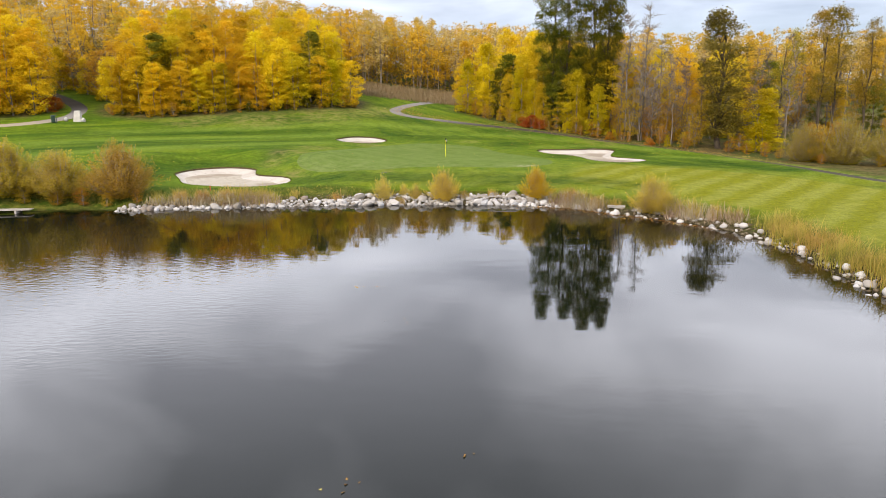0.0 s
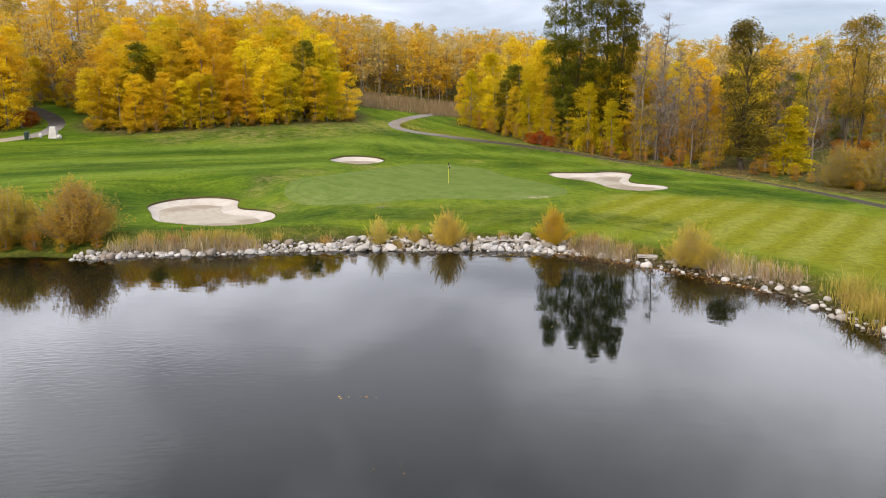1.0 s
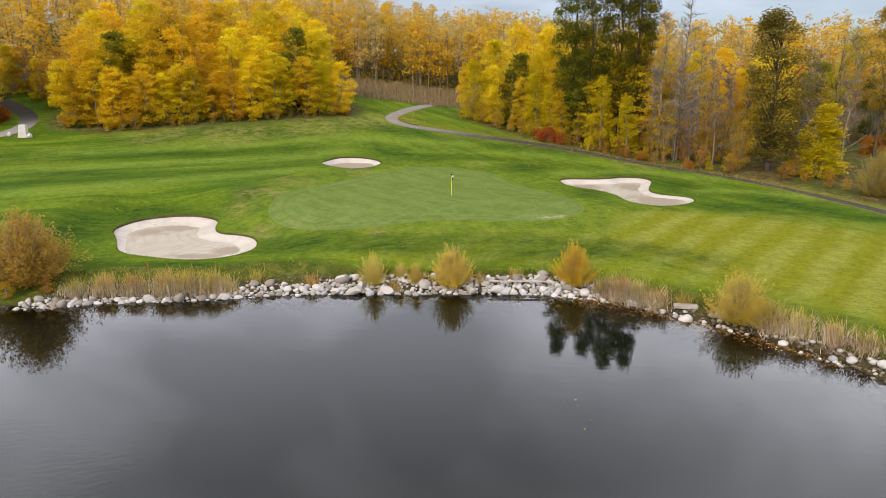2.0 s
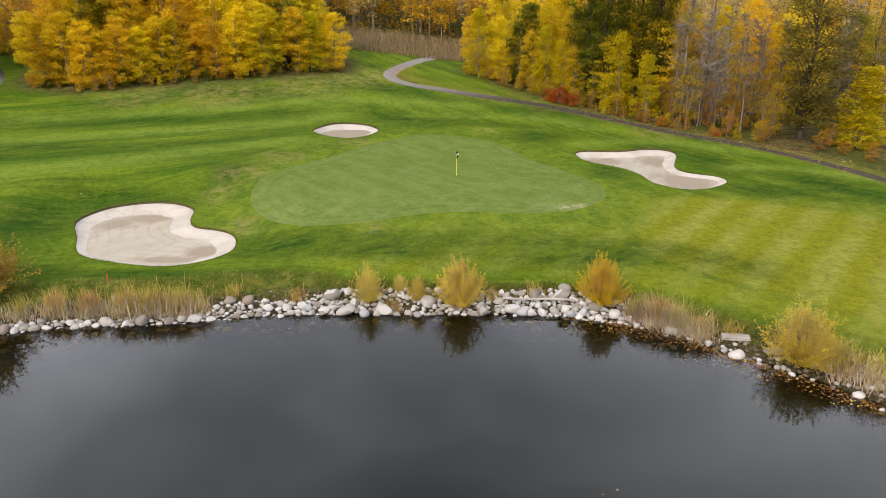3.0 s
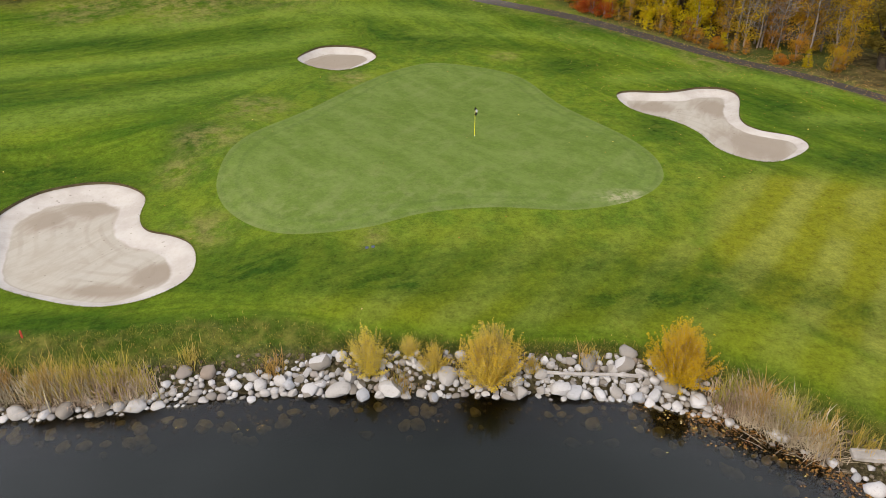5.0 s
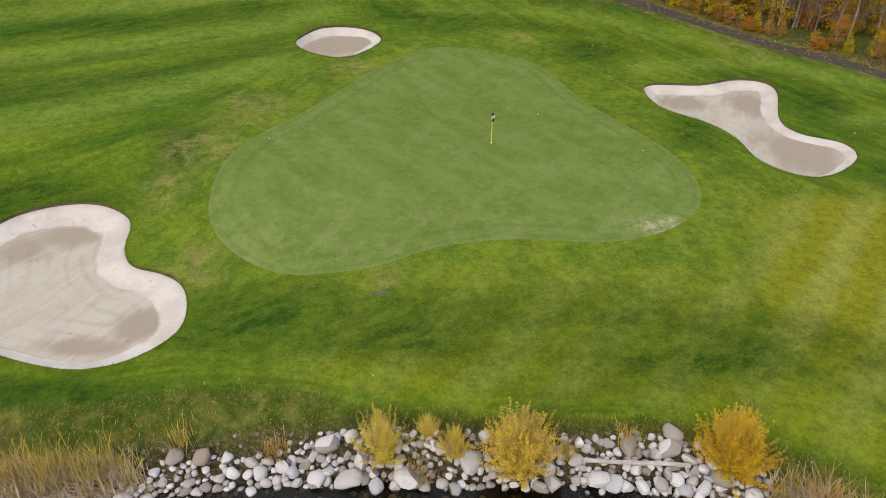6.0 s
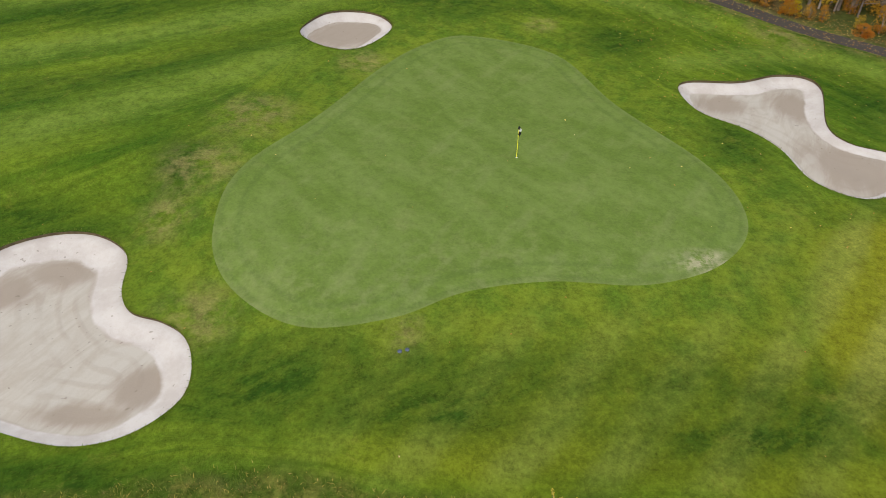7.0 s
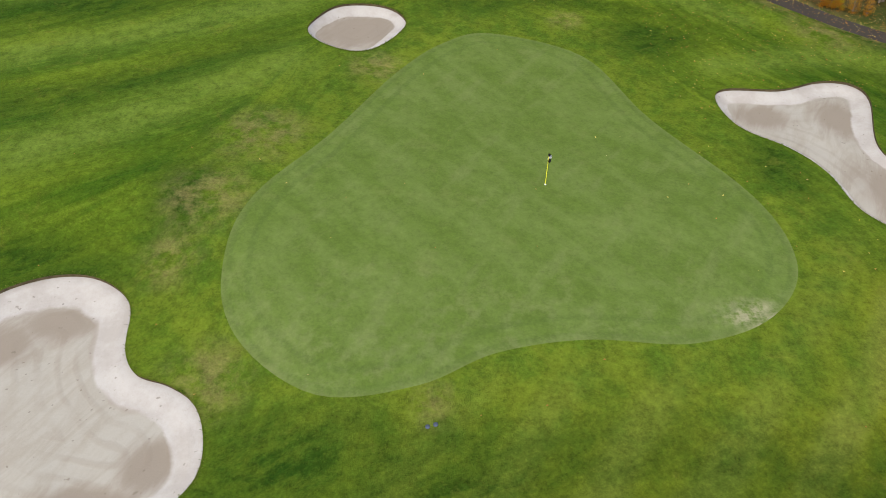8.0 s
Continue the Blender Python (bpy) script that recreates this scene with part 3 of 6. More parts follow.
def ribbon(line, width):
    """The closed outline of a strip along a centre line."""
    d = np.gradient(line, axis=0)
    d /= np.linalg.norm(d, axis=1)[:, None]
    nrm = np.stack([-d[:, 1], d[:, 0]], 1) * width / 2
    return np.concatenate([line + nrm, (line - nrm)[::-1]])


PATHS = [ribbon(PATH_RIGHT, 2.0), ribbon(PATH_LEFT, 2.4)]


def shore_side(x, y):
    """Metres inland from the water's edge (negative: over the pond)."""
    d = distance(x, y, SHORE)
    return np.where(inside(x, y, SHORE), -d, d)


def high_edge(x):
    """How far up from the water the mower stops."""
    return np.interp(x, [-26, -10, -6, 8, 11, 14, 20], [4.6, 4.3, 2.9, 2.7, 3.2, 3.0, 3.4])


def ground(x, y):
    """Height of the finished ground, pond bed included."""
    x, y = np.asarray(x, float), np.asarray(y, float)
    d = shore_side(x, y)
    z = land(x, y)
    rise = smooth01(d, -2.0, 5.0)
    z = np.where(d < 5, np.maximum(z, 0.9) * rise - 0.35 * (1 - rise) + 0.0, z)
    lap = smooth01(d, 4.0, 9.0)
    z = np.where((d >= 5) & (d < 9), np.maximum(z, 0.9) * (1 - lap) + z * lap, z)
    deep = np.clip(-d, 0, 12)
    z = np.where(d < 0, np.minimum(z, -0.05) - 0.22 * deep, z)
    # banks stand a little up behind the bunkers
    for b, hgt in zip(BUNKERS, (0.10, 0.10, 0.12)):
        cx, cy = b.mean(0)
        db = distance(x, y, b)
        z = z + hgt * np.exp(-(db / 2.2) ** 2) * smooth01(y - cy, -2.0, 5.0)
    # a low crest runs beside the cart path, on the side of the green
    dp = distance(x, y, PATH_RIGHT, False)
    course = y < np.interp(x, PATH_CREST[:, 0], PATH_CREST[:, 1])
    z = z + np.where(course, 0.32 * np.exp(-(((dp - 2.7) / 1.3) ** 2)), 0.0) * smooth01(x, 2, 14)
    # the shelf in the slope in which the pond-side bunker lies
    b = BUNKERS[0]
    db = np.where(inside(x, y, b), 0.0, distance(x, y, b))
    shelf = (1 - smooth01(db, 0.6, 6.5)) * smooth01(d, 3.0, 6.0)
    return z + (0.95 + 0.04 * (y - 66.0) - z) * shelf


_gx, _gy = np.meshgrid(np.arange(-170, 171, 1.0), np.arange(20, 241, 1.0))
COARSE = ground(_gx.ravel(), _gy.ravel()).reshape(_gx.shape)


def at(x, y):
    """Ground height from a metre grid."""
    u, v = min(max(x + 170, 0), 339.9), min(max(y - 20, 0), 219.9)
    i, j = int(u), int(v)
    s, t = u - i, v - j
    return float(COARSE[j, i] * (1 - s) * (1 - t) + COARSE[j, i + 1] * s * (1 - t) + COARSE[j + 1, i] * (1 - s) * t + COARSE[j + 1, i + 1] * s * t)


from mathutils.geometry import delaunay_2d_cdt


def build_ground():
    """One sheet to the horizon, cut along the edges of green, bunkers and paths."""
    xs, ys = np.meshgrid(np.arange(-42, 46, 0.7), np.arange(56, 113, 0.7))
    near = np.stack([xs.ravel(), ys.ravel()], 1)
    near[:, 0] += 0.35 * (np.round(near[:, 1] / 0.7) % 2)
    xs, ys = np.meshgrid(np.arange(-110, 111, 2.5), np.arange(-62, 236, 2.5))
    mid = np.stack([xs.ravel(), ys.ravel()], 1)
    mid = mid[~((mid[:, 0] > -43) & (mid[:, 0] < 47) & (mid[:, 1] > 55) & (mid[:, 1] < 114))]
    ring = []
    for r in (190, 260, 360, 520, 800, 1300, 2200, 4000):
        for a in np.arange(0, 360, 10):
            ring.append((r * math.cos(radians(a)), 80 + r * math.sin(radians(a))))
    loops = [GREEN_EDGE, *BUNKERS, *PATHS]
    pts = np.concatenate([near, mid])
    keep = np.ones(len(pts), bool)
    for lp in loops:
        keep &= distance(pts[:, 0], pts[:, 1], lp) > 0.25
    pts = list(map(tuple, pts[keep])) + ring
    edges = []
    for lp in loops:
        k = len(pts)
        pts += list(map(tuple, lp))
        edges += [(k + i, k + (i + 1) % len(lp)) for i in range(len(lp))]
    v2, _, tris, _, _, _ = delaunay_2d_cdt([Vector(p) for p in pts], edges, [], 0, 1e-5)
    v = np.array([(p.x, p.y) for p in v2])
    f = np.array([t for t in tris if len(t) == 3])
    cen = v[f].mean(1)
    owner = np.zeros(len(f), int)
    for k, lp in enumerate(loops):
        owner[inside(cen[:, 0], cen[:, 1], lp)] = k + 1
    z = ground(v[:, 0], v[:, 1])
    far = np.hypot(v[:, 0], v[:, 1] - 80) > 185
    z[far] = np.minimum(z[far], 14.0)

    def sheet(sel, zz):
        ff = f[sel]
        used, inv = np.unique(ff, return_inverse=True)
        return np.column_stack([v[used], zz[used]]), inv.reshape(-1, 3), used

    out = {}
    for key, ids in (("ground", (0,)), ("green", (1,)), ("bunker_1", (2,)), ("bunker_2", (3,)), ("bunker_3", (4,)), ("path_1", (5,)), ("path_2", (6,))):
        out[key] = sheet(np.isin(owner, ids), z)
    return out


SHEETS = build_ground()


def setting(name, key, mat, label, category):
    vs, fs, _ = SHEETS[key]
    me = make_mesh(name, vs, fs, mat, smooth=True)
    return tagged(new(name, me), label, category, "", "structure"), vs


ground_ob, gv = setting("ground", "ground", TURF, "sloping golf course turf, dark rough, mown fairway and leaf-strewn wood floor", "ground")
X, Y = gv[:, 0], gv[:, 1]
D = shore_side(X, Y)
in_wood = inside(X, Y, WOOD_LEFT) | inside(X, Y, WOOD_RIGHT) | (Y > 168)
d_wood = np.minimum(distance(X, Y, WOOD_LEFT), distance(X, Y, WOOD_RIGHT))
wood = np.where(in_wood, smooth01(d_wood, -1.5, 0.8), smooth01(-d_wood, -1.6, 1.2))
wood = np.maximum(wood, smooth01(Y, 146, 152) * smooth01(-np.abs(X + 6), -40, -30))
float_layer(ground_ob.data, "wood", wood)
d_fair = distance(X, Y, FAIRWAY)
float_layer(ground_ob.data, "fairway", np.where(inside(X, Y, FAIRWAY), smooth01(d_fair, -0.6, 1.6), np.maximum(smooth01(-d_fair, -6.0, 0.4) * 0.5 * smooth01(-Y, -84, -79), 0.62 * np.exp(-(((X - 6) / 11) ** 2) - ((Y - 71.4) / 2.6) ** 2) + 0.56 * smooth01(X, -13, -3) * smooth01(-Y, -73.5, -70.5) * smooth01(D, 2.8, 4.5))))
float_layer(ground_ob.data, "collar", np.clip(0.9 * smooth01(-distance(X, Y, GREEN_EDGE), -8.0, -1.0) + 0.45 * smooth01(-np.hypot(X - 2, (Y - 70) * 2.2), -13, -5), 0, 1))
dry = smooth01(-np.abs(distance(X, Y, PATH_RIGHT, False) - 1.3), -2.2, 0.0) * smooth01(X, -12, 20)
for px, py, pr in ((-15.6, 73.0, 1.9), (-16.2, 90.0, 2.6), (-18.0, 84.0, 2.4), (4.1, 106.8, 1.3), (-10, 99, 2.0), (-5.8, 71.6, 0.9), (-19, 80, 1.6), (-30, 117.5, 6.0), (-20, 123, 6), (-40, 115.5, 5), (-13, 128.5, 5), (-11, 131.5, 3), (24, 105.5, 3)):
    dry = np.maximum(dry, smooth01(-np.hypot(X - px, Y - py), -1.5 * pr, -0.3 * pr))
float_layer(ground_ob.data, "dry", dry)
# oval patches in which the turf is a darker green
dark_turf = np.zeros(len(X))
for px, py, rx, ry in ((10.2, 67.0, 2.4, 1.7), (-11.5, 69.0, 4.5, 2.6), (-4, 67.5, 6, 1.2), (8, 66.3, 6, 1.3), (-30.5, 73, 3.2, 6), (-27, 79.5, 6, 2.2), (-19, 64.6, 7, 1.0), (26.2, 93, 2.6, 6), (27, 101, 6, 3.5), (28, 83, 5, 2.6), (34, 86, 5, 7), (10.5, 104, 4, 3),
                       (-4, 112, 8, 3.5), (-20, 111, 8, 3.0), (-33, 106, 9, 3), (-40, 92, 8, 3), (-19.5, 84.5, 1.6, 3), (14.5, 88.5, 1.8, 3), (12, 115, 8, 3), (-24, 118, 10, 2.4), (0, 120, 8, 3.5), (-9, 124, 8, 3), (-48, 104, 10, 3)):
    dark_turf = np.maximum(dark_turf, np.exp(-(((X - px) / rx) ** 2) - ((Y - py) / ry) ** 2))
# mowing swaths over the rise: alternately dark and pale
pale = np.zeros(len(X))
SWATHS_HILL = [([(-52, 78), (-38, 83), (-27, 89), (-16, 99)], 1.7, False), ([(-52, 84), (-36, 90), (-25, 96), (-17, 103)], 1.5, True), ([(-54, 92), (-36, 98), (-22, 105), (-14, 111)], 1.7, False),
               ([(-54, 98), (-36, 104), (-20, 111), (-8, 117)], 1.7, True), ([(-50, 104), (-30, 111), (-12, 118), (2, 118)], 1.6, False)]
SWATHS_LOW = [([(-5, 109), (6, 109.5), (14, 105)], 1.5, True), ([(-4, 113.5), (8, 113), (18, 107)], 1.3, False), ([(14, 100), (24, 101.5), (31, 98)], 1.4, False), ([(27, 91), (33, 92), (38, 88)], 1.3, False),
              ([(25, 82), (33, 81), (40, 78)], 1.6, True), ([(-12, 67.8), (2, 69.2), (12, 68.5), (18, 65.5)], 1.9, True), ([(-13.5, 70.5), (-9, 69.2), (-4, 70.2)], 1.1, True)]
for line, wide, dark in [(q, 1.2 * w, k) for q, w, k in SWATHS_HILL] + SWATHS_LOW:
    k = np.exp(-((distance(X, Y, spline(line, 5, False), False) / wide) ** 2))
    if dark:
        dark_turf = np.maximum(dark_turf, 0.70 * k)
    else:
        pale = np.maximum(pale, k)
        dark_turf = dark_turf * (1 - 0.8 * k)
# mowing coordinates: round the hill, along the pond, round the green, and slantwise over the mound by the path
HILL_LINE = spline([(-80, 70), (-52, 84), (-36, 90), (-25, 96), (-15, 103), (0, 110), (20, 112)], 5, False)
side = np.where(Y > np.interp(X, HILL_LINE[:, 0], HILL_LINE[:, 1]), 1.0, -1.0)
d_green = distance(X, Y, GREEN_EDGE)
angle = np.arctan2(Y - 84.0, X + 1.0)
w_hill = smooth01(-X - 0.45 * (Y - 84), 8, 24) + 1e-3
w_pond = smooth01(-D, -13, -7) * 1.5
w_ring = smooth01(-d_green, -7, -2) * 0.8
w_mound = smooth01(X + 0.45 * (Y - 84), 2, 18)
total = w_hill + w_pond + w_ring + w_mound
across = (w_hill * side * distance(X, Y, HILL_LINE, False) + w_pond * (D - 25) + w_ring * (d_green - 15) + w_mound * (0.80 * X + 0.60 * Y - 75)) / total
along_ = (w_hill * X + w_pond * X + w_ring * angle * 14 + w_mound * (0.80 * Y - 0.60 * X)) / total
flow_layer = ground_ob.data.attributes.new("flow", "FLOAT_VECTOR", "POINT")
flow_layer.data.foreach_set("vector", np.column_stack([along_, across, np.zeros(len(X))]).astype(np.float32).ravel())
float_layer(ground_ob.data, "pale", pale)
float_layer(ground_ob.data, "dark_turf", dark_turf)
mown = high_edge(X)
float_layer(ground_ob.data, "bank", smooth01(mown - D, -0.2, 0.3) * (1 - smooth01(Y, 100, 110)))
float_layer(ground_ob.data, "gravel", smooth01(-D, -2.7, -1.9) * smooth01(X, -27, -25))
float_layer(ground_ob.data, "mud", smooth01(-D, -0.9, -0.1))

green_ob, vs = setting("putting_green", "green", GREEN, "smooth pale green putting green with a worn pale scar", "putting green")
float_layer(green_ob.data, "scar", smooth01(-np.hypot((vs[:, 0] - 9.3) * 0.8, (vs[:, 1] - 76.4) * 1.5), -2.0, -0.3))
float_layer(green_ob.data, "rim", distance(vs[:, 0], vs[:, 1], GREEN_EDGE))
float_layer(green_ob.data, "worn", smooth01(-vs[:, 1], -82, -74))
path_ob, vs = setting("path_1", "path_1", ASPHALT, "narrow grey asphalt cart path curving past the wood", "path")
float_layer(path_ob.data, "pale_stretch", smooth01(vs[:, 1], 121, 129))
path_ob, vs = setting("path_2", "path_2", ASPHALT, "grey asphalt cart path bending into the wood", "path")
float_layer(path_ob.data, "pale_stretch", smooth01(-vs[:, 1], -124, -116))
float_layer(path_ob.data, "sandy", smooth01(-vs[:, 1], -115, -110))


# where the sand is damp: x, y and half widths
DAMP = [[(-23.4, 76.6, 2.3, 1.3), (-25.4, 75.2, 1.5, 1.6), (-16.9, 69.2, 1.4, 1.4), (-18.9, 67.8, 2.2, 0.7)],
        [(-11.8, 104.7, 4.0, 3.4)],
        [(15.5, 94.3, 2.2, 1.6), (20.8, 94.0, 2.0, 2.6), (21.0, 86.0, 3.0, 3.6)]]


def build_bunker(k, outline, label, front, back_width):
    """A sand bowl in its hole: pale banked faces, a flat raked floor and a dark soil lip."""
    key = "bunker_%d" % (k + 1)
    xs, ys = np.meshgrid(np.arange(outline[:, 0].min(), outline[:, 0].max(), 0.25), np.arange(outline[:, 1].min(), outline[:, 1].max(), 0.25))
    p = np.stack([xs.ravel(), ys.ravel()], 1)
    p = p[inside(p[:, 0], p[:, 1], outline) & (distance(p[:, 0], p[:, 1], outline) > 0.15)]
    pts = list(map(tuple, p)) + list(map(tuple, outline))
    n = len(p)
    m = len(outline)
    v2, _, tris, _, _, _ = delaunay_2d_cdt([Vector(q) for q in pts], [(n + i, n + (i + 1) % m) for i in range(m)], [], 1, 1e-5)
    v = np.array([(q.x, q.y) for q in v2])
    d = distance(v[:, 0], v[:, 1], outline)
    cy = outline[:, 1].mean()
    half = (outline[:, 1].max() - outline[:, 1].min()) / 2
    rim = ground(v[:, 0], v[:, 1])
    edge = ground(outline[:, 0], outline[:, 1])
    floor = np.quantile(edge, 0.12) - 0.15 + 0.25 * (rim - rim.mean())
    cx, halfx = outline[:, 0].mean(), (outline[:, 0].max() - outline[:, 0].min()) / 2
    width = front + (back_width - front) * smooth01((v[:, 1] - cy) / half + 0.6 * (v[:, 0] - cx) / halfx, -0.8, 0.6)
    s = smooth01(d / width, 0.0, 1.0)
    back = smooth01((v[:, 1] - cy) / half, -0.6, 0.5)
    z = (rim - 0.02 - 0.15 * back) * (1 - s) + np.minimum(floor, rim - 0.15) * s
    z = z + 0.025 * np.sin(v[:, 0] * 1.7 + np.sin(v[:, 1] * 1.1) * 1.4) * s
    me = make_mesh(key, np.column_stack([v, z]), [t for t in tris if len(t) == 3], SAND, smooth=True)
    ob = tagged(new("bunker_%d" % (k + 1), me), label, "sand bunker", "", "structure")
    float_layer(me, "ratio", d / width)
    float_layer(me, "inset", d)
    wet = np.zeros(len(v))
    for px, py, rx, ry in DAMP[k]:
        wet = np.maximum(wet, np.exp(-(((v[:, 0] - px) / rx) ** 2) - ((v[:, 1] - py) / ry) ** 2))
    float_layer(me, "damp", wet)
    lv, lf = [], []
    for i, (x, y) in enumerate(outline):
        lv += [(x, y, edge[i] - 0.004), (x, y, edge[i] - 0.35)]
    for i in range(m):
        j = (i + 1) % m
        lf.append((2 * i, 2 * j, 2 * j + 1, 2 * i + 1))
    part("lip", make_mesh("lip", lv, lf, SOIL), ob, "dark soil edge under the turf")
    return ob


for k, (outline, label) in enumerate(zip(BUNKERS, ("kidney-shaped bunker of pale raked sand near the pond", "small oval bunker of pale sand beside the green", "long waisted bunker of pale sand below the path"))):
    build_bunker(k, outline, label, *((0.6, 1.75), (0.5, 0.95), (0.5, 1.2))[k])


def build_water():
    xs, ys = np.meshgrid(np.arange(-70, 31, 0.9), np.arange(-56, 64, 0.9))
    nx_ = xs.shape[1]
    v = np.stack([xs.ravel(), ys.ravel(), np.zeros(xs.size)], 1)
    fs = []
    sd = shore_side(v[:, 0], v[:, 1])
    for j in range(xs.shape[0] - 1):
        for i in range(nx_ - 1):
            q = (j * nx_ + i, j * nx_ + i + 1, (j + 1) * nx_ + i + 1, (j + 1) * nx_ + i)
            if min(sd[list(q)]) < 3.0:
                fs.append(q)
    me = make_mesh("pond_water", v, fs, WATER, smooth=True)
    ob = tagged(new("pond_water", me), "still dark pond water, ruffled in one patch by wind", "water", "", "structure")
    float_layer(me, "shallow", 0.05 + 0.87 * smooth01(sd, -3.0, -0.4))
    float_layer(me, "gust", smooth01(-np.hypot((v[:, 0] + 24) / 22, (v[:, 1] - 34) / 15), -1.0, -0.45))


build_water()


# ---- trees, shrubs and reeds ----
def tube(vs, fs, pts, radii, n=5):
    """A tapered tube along points, added to vertex and face lists."""
    base = len(vs)
    pts = [Vector(p) for p in pts]
    for i, (p, r) in enumerate(zip(pts, radii)):
        d = (pts[min(i + 1, len(pts) - 1)] - pts[max(i - 1, 0)])
        d = d.normalized() if d.length > 1e-6 else Vector((0, 0, 1))
        a = d.orthogonal().normalized()
        b = d.cross(a)
        for k in range(n):
            q = p + (a * math.cos(2 * math.pi * k / n) + b * math.sin(2 * math.pi * k / n)) * r
            vs.append(tuple(q))
    for i in range(len(pts) - 1):
        for k in range(n):
            k2 = (k + 1) % n
            fs.append((base + i * n + k, base + i * n + k2, base + (i + 1) * n + k2, base + (i + 1) * n + k))
    fs.append(tuple(base + (len(pts) - 1) * n + k for k in range(n)))


def leaf_blades(rng, centres, size, flat=0.75):
    """Small pointed leaves at the centres, turned at random, tilted a little towards the sky."""
    n = len(centres)
    nrm = rng.normal(size=(n, 3))
    nrm[:, 2] = np.abs(nrm[:, 2]) + flat
    nrm /= np.linalg.norm(nrm, axis=1)[:, None]
    t = np.cross(nrm, rng.normal(size=(n, 3)))
    t /= np.linalg.norm(t, axis=1)[:, None]
    b = np.cross(nrm, t)
    s = size * rng.uniform(0.6, 1.35, (n, 1))
    vs = np.stack([centres + t * s * 0.70, centres - t * s * 0.40 + b * s * 0.50, centres - t * s * 0.40 - b * s * 0.50], 1).reshape(-1, 3)
    return vs, np.arange(3 * n).reshape(-1, 3)


def crown_points(rng, height, base, radius, clumps, per, spread, shape="round", lean=(0, 0)):
    """Leaf places in uneven clumps inside a crown envelope; also the clumps' centres."""
    lobes = [(rng.uniform(0, 6.28), rng.uniform(0.65, 1.2)) for _ in range(6)]
    u = rng.uniform(size=clumps)
    z = base + (height - base) * u
    if shape == "round":
        r = radius * np.sqrt(np.maximum(0.02, 1 - (2 * u ** 0.8 - 1) ** 2))
    elif shape == "cone":
        r = radius * (1 - u) ** 0.75 + 0.12 * radius
    elif shape == "column":
        r = radius * np.minimum(1.0, 0.55 + 1.2 * u) * np.minimum(1.0, 3.2 * (1 - u) + 0.12)
    else:
        r = radius * np.sqrt(np.maximum(0.02, 1 - u ** 1.7))
    a = rng.uniform(0, 6.28, clumps)
    k = sum(w * np.exp(-(np.sin((a - b) / 2) ** 2) * 5) for b, w in lobes)
    k = 0.58 + 0.46 * np.minimum(k, 1.25)
    q = np.sqrt(rng.uniform(0.12, 1.0, clumps))
    cen = np.stack([np.cos(a) * r * q * k + lean[0] * u, np.sin(a) * r * q * k + lean[1] * u, z], 1)
    wgt = rng.uniform(0.45, 1.5, clumps)
    cnt = np.maximum(3, (per * wgt).astype(int))
    idx = np.repeat(np.arange(clumps), cnt)
    off = rng.normal(size=(len(idx), 3)) * np.exp(rng.normal(size=(len(idx), 1)) * 0.22) * spread * np.array([1.25, 1.25, 0.62]) * np.repeat(wgt ** 0.5, cnt)[:, None]
    far = np.linalg.norm(off, axis=1)[:, None] / spread
    off = off * np.minimum(1.0, 2.1 / np.maximum(far, 1e-6))
    pts = cen[idx] + off
    pts[:, 2] = np.maximum(pts[:, 2], 0.06)
    return pts, cen


def spray_points(rng, height, radius, stems, per, spread, ragged):
    """A shrub of many fanned, upswept stems: leaf places along each, thinning to the tip, and the stems' lines."""
    pts, lines = [], []
    for _ in range(stems):
        a = rng.uniform(0, 6.28)
        e = rng.uniform(0.0, 1.0) ** 0.75
        ln = rng.uniform(0.62, 1.0) + ragged * min(rng.exponential(0.6), 1.4)
        out, up = radius * e * ln, height * ln * (1.0 - 0.68 * e ** 1.8)
        u = np.linspace(0, 1, 6)
        sway = rng.normal(size=2) * 0.05 * height
        line = np.stack([np.cos(a) * out * u ** 0.8 + sway[0] * u ** 2, np.sin(a) * out * u ** 0.8 + sway[1] * u ** 2, up * u ** (1.0 + 0.5 * e)], 1)
        lines.append(line)
        n = max(4, int(per * ln * rng.uniform(0.6, 1.4)))
        k = rng.uniform(0.10, 1.0, n) ** 0.75
        q = np.stack([np.interp(k, u, line[:, i]) for i in range(3)], 1)
        pts.append(q + rng.normal(size=(n, 3)) * spread * (1.15 - 0.9 * k)[:, None])
    pts = np.concatenate(pts)
    pts[:, 2] = np.maximum(pts[:, 2], 0.05)
    return pts, lines


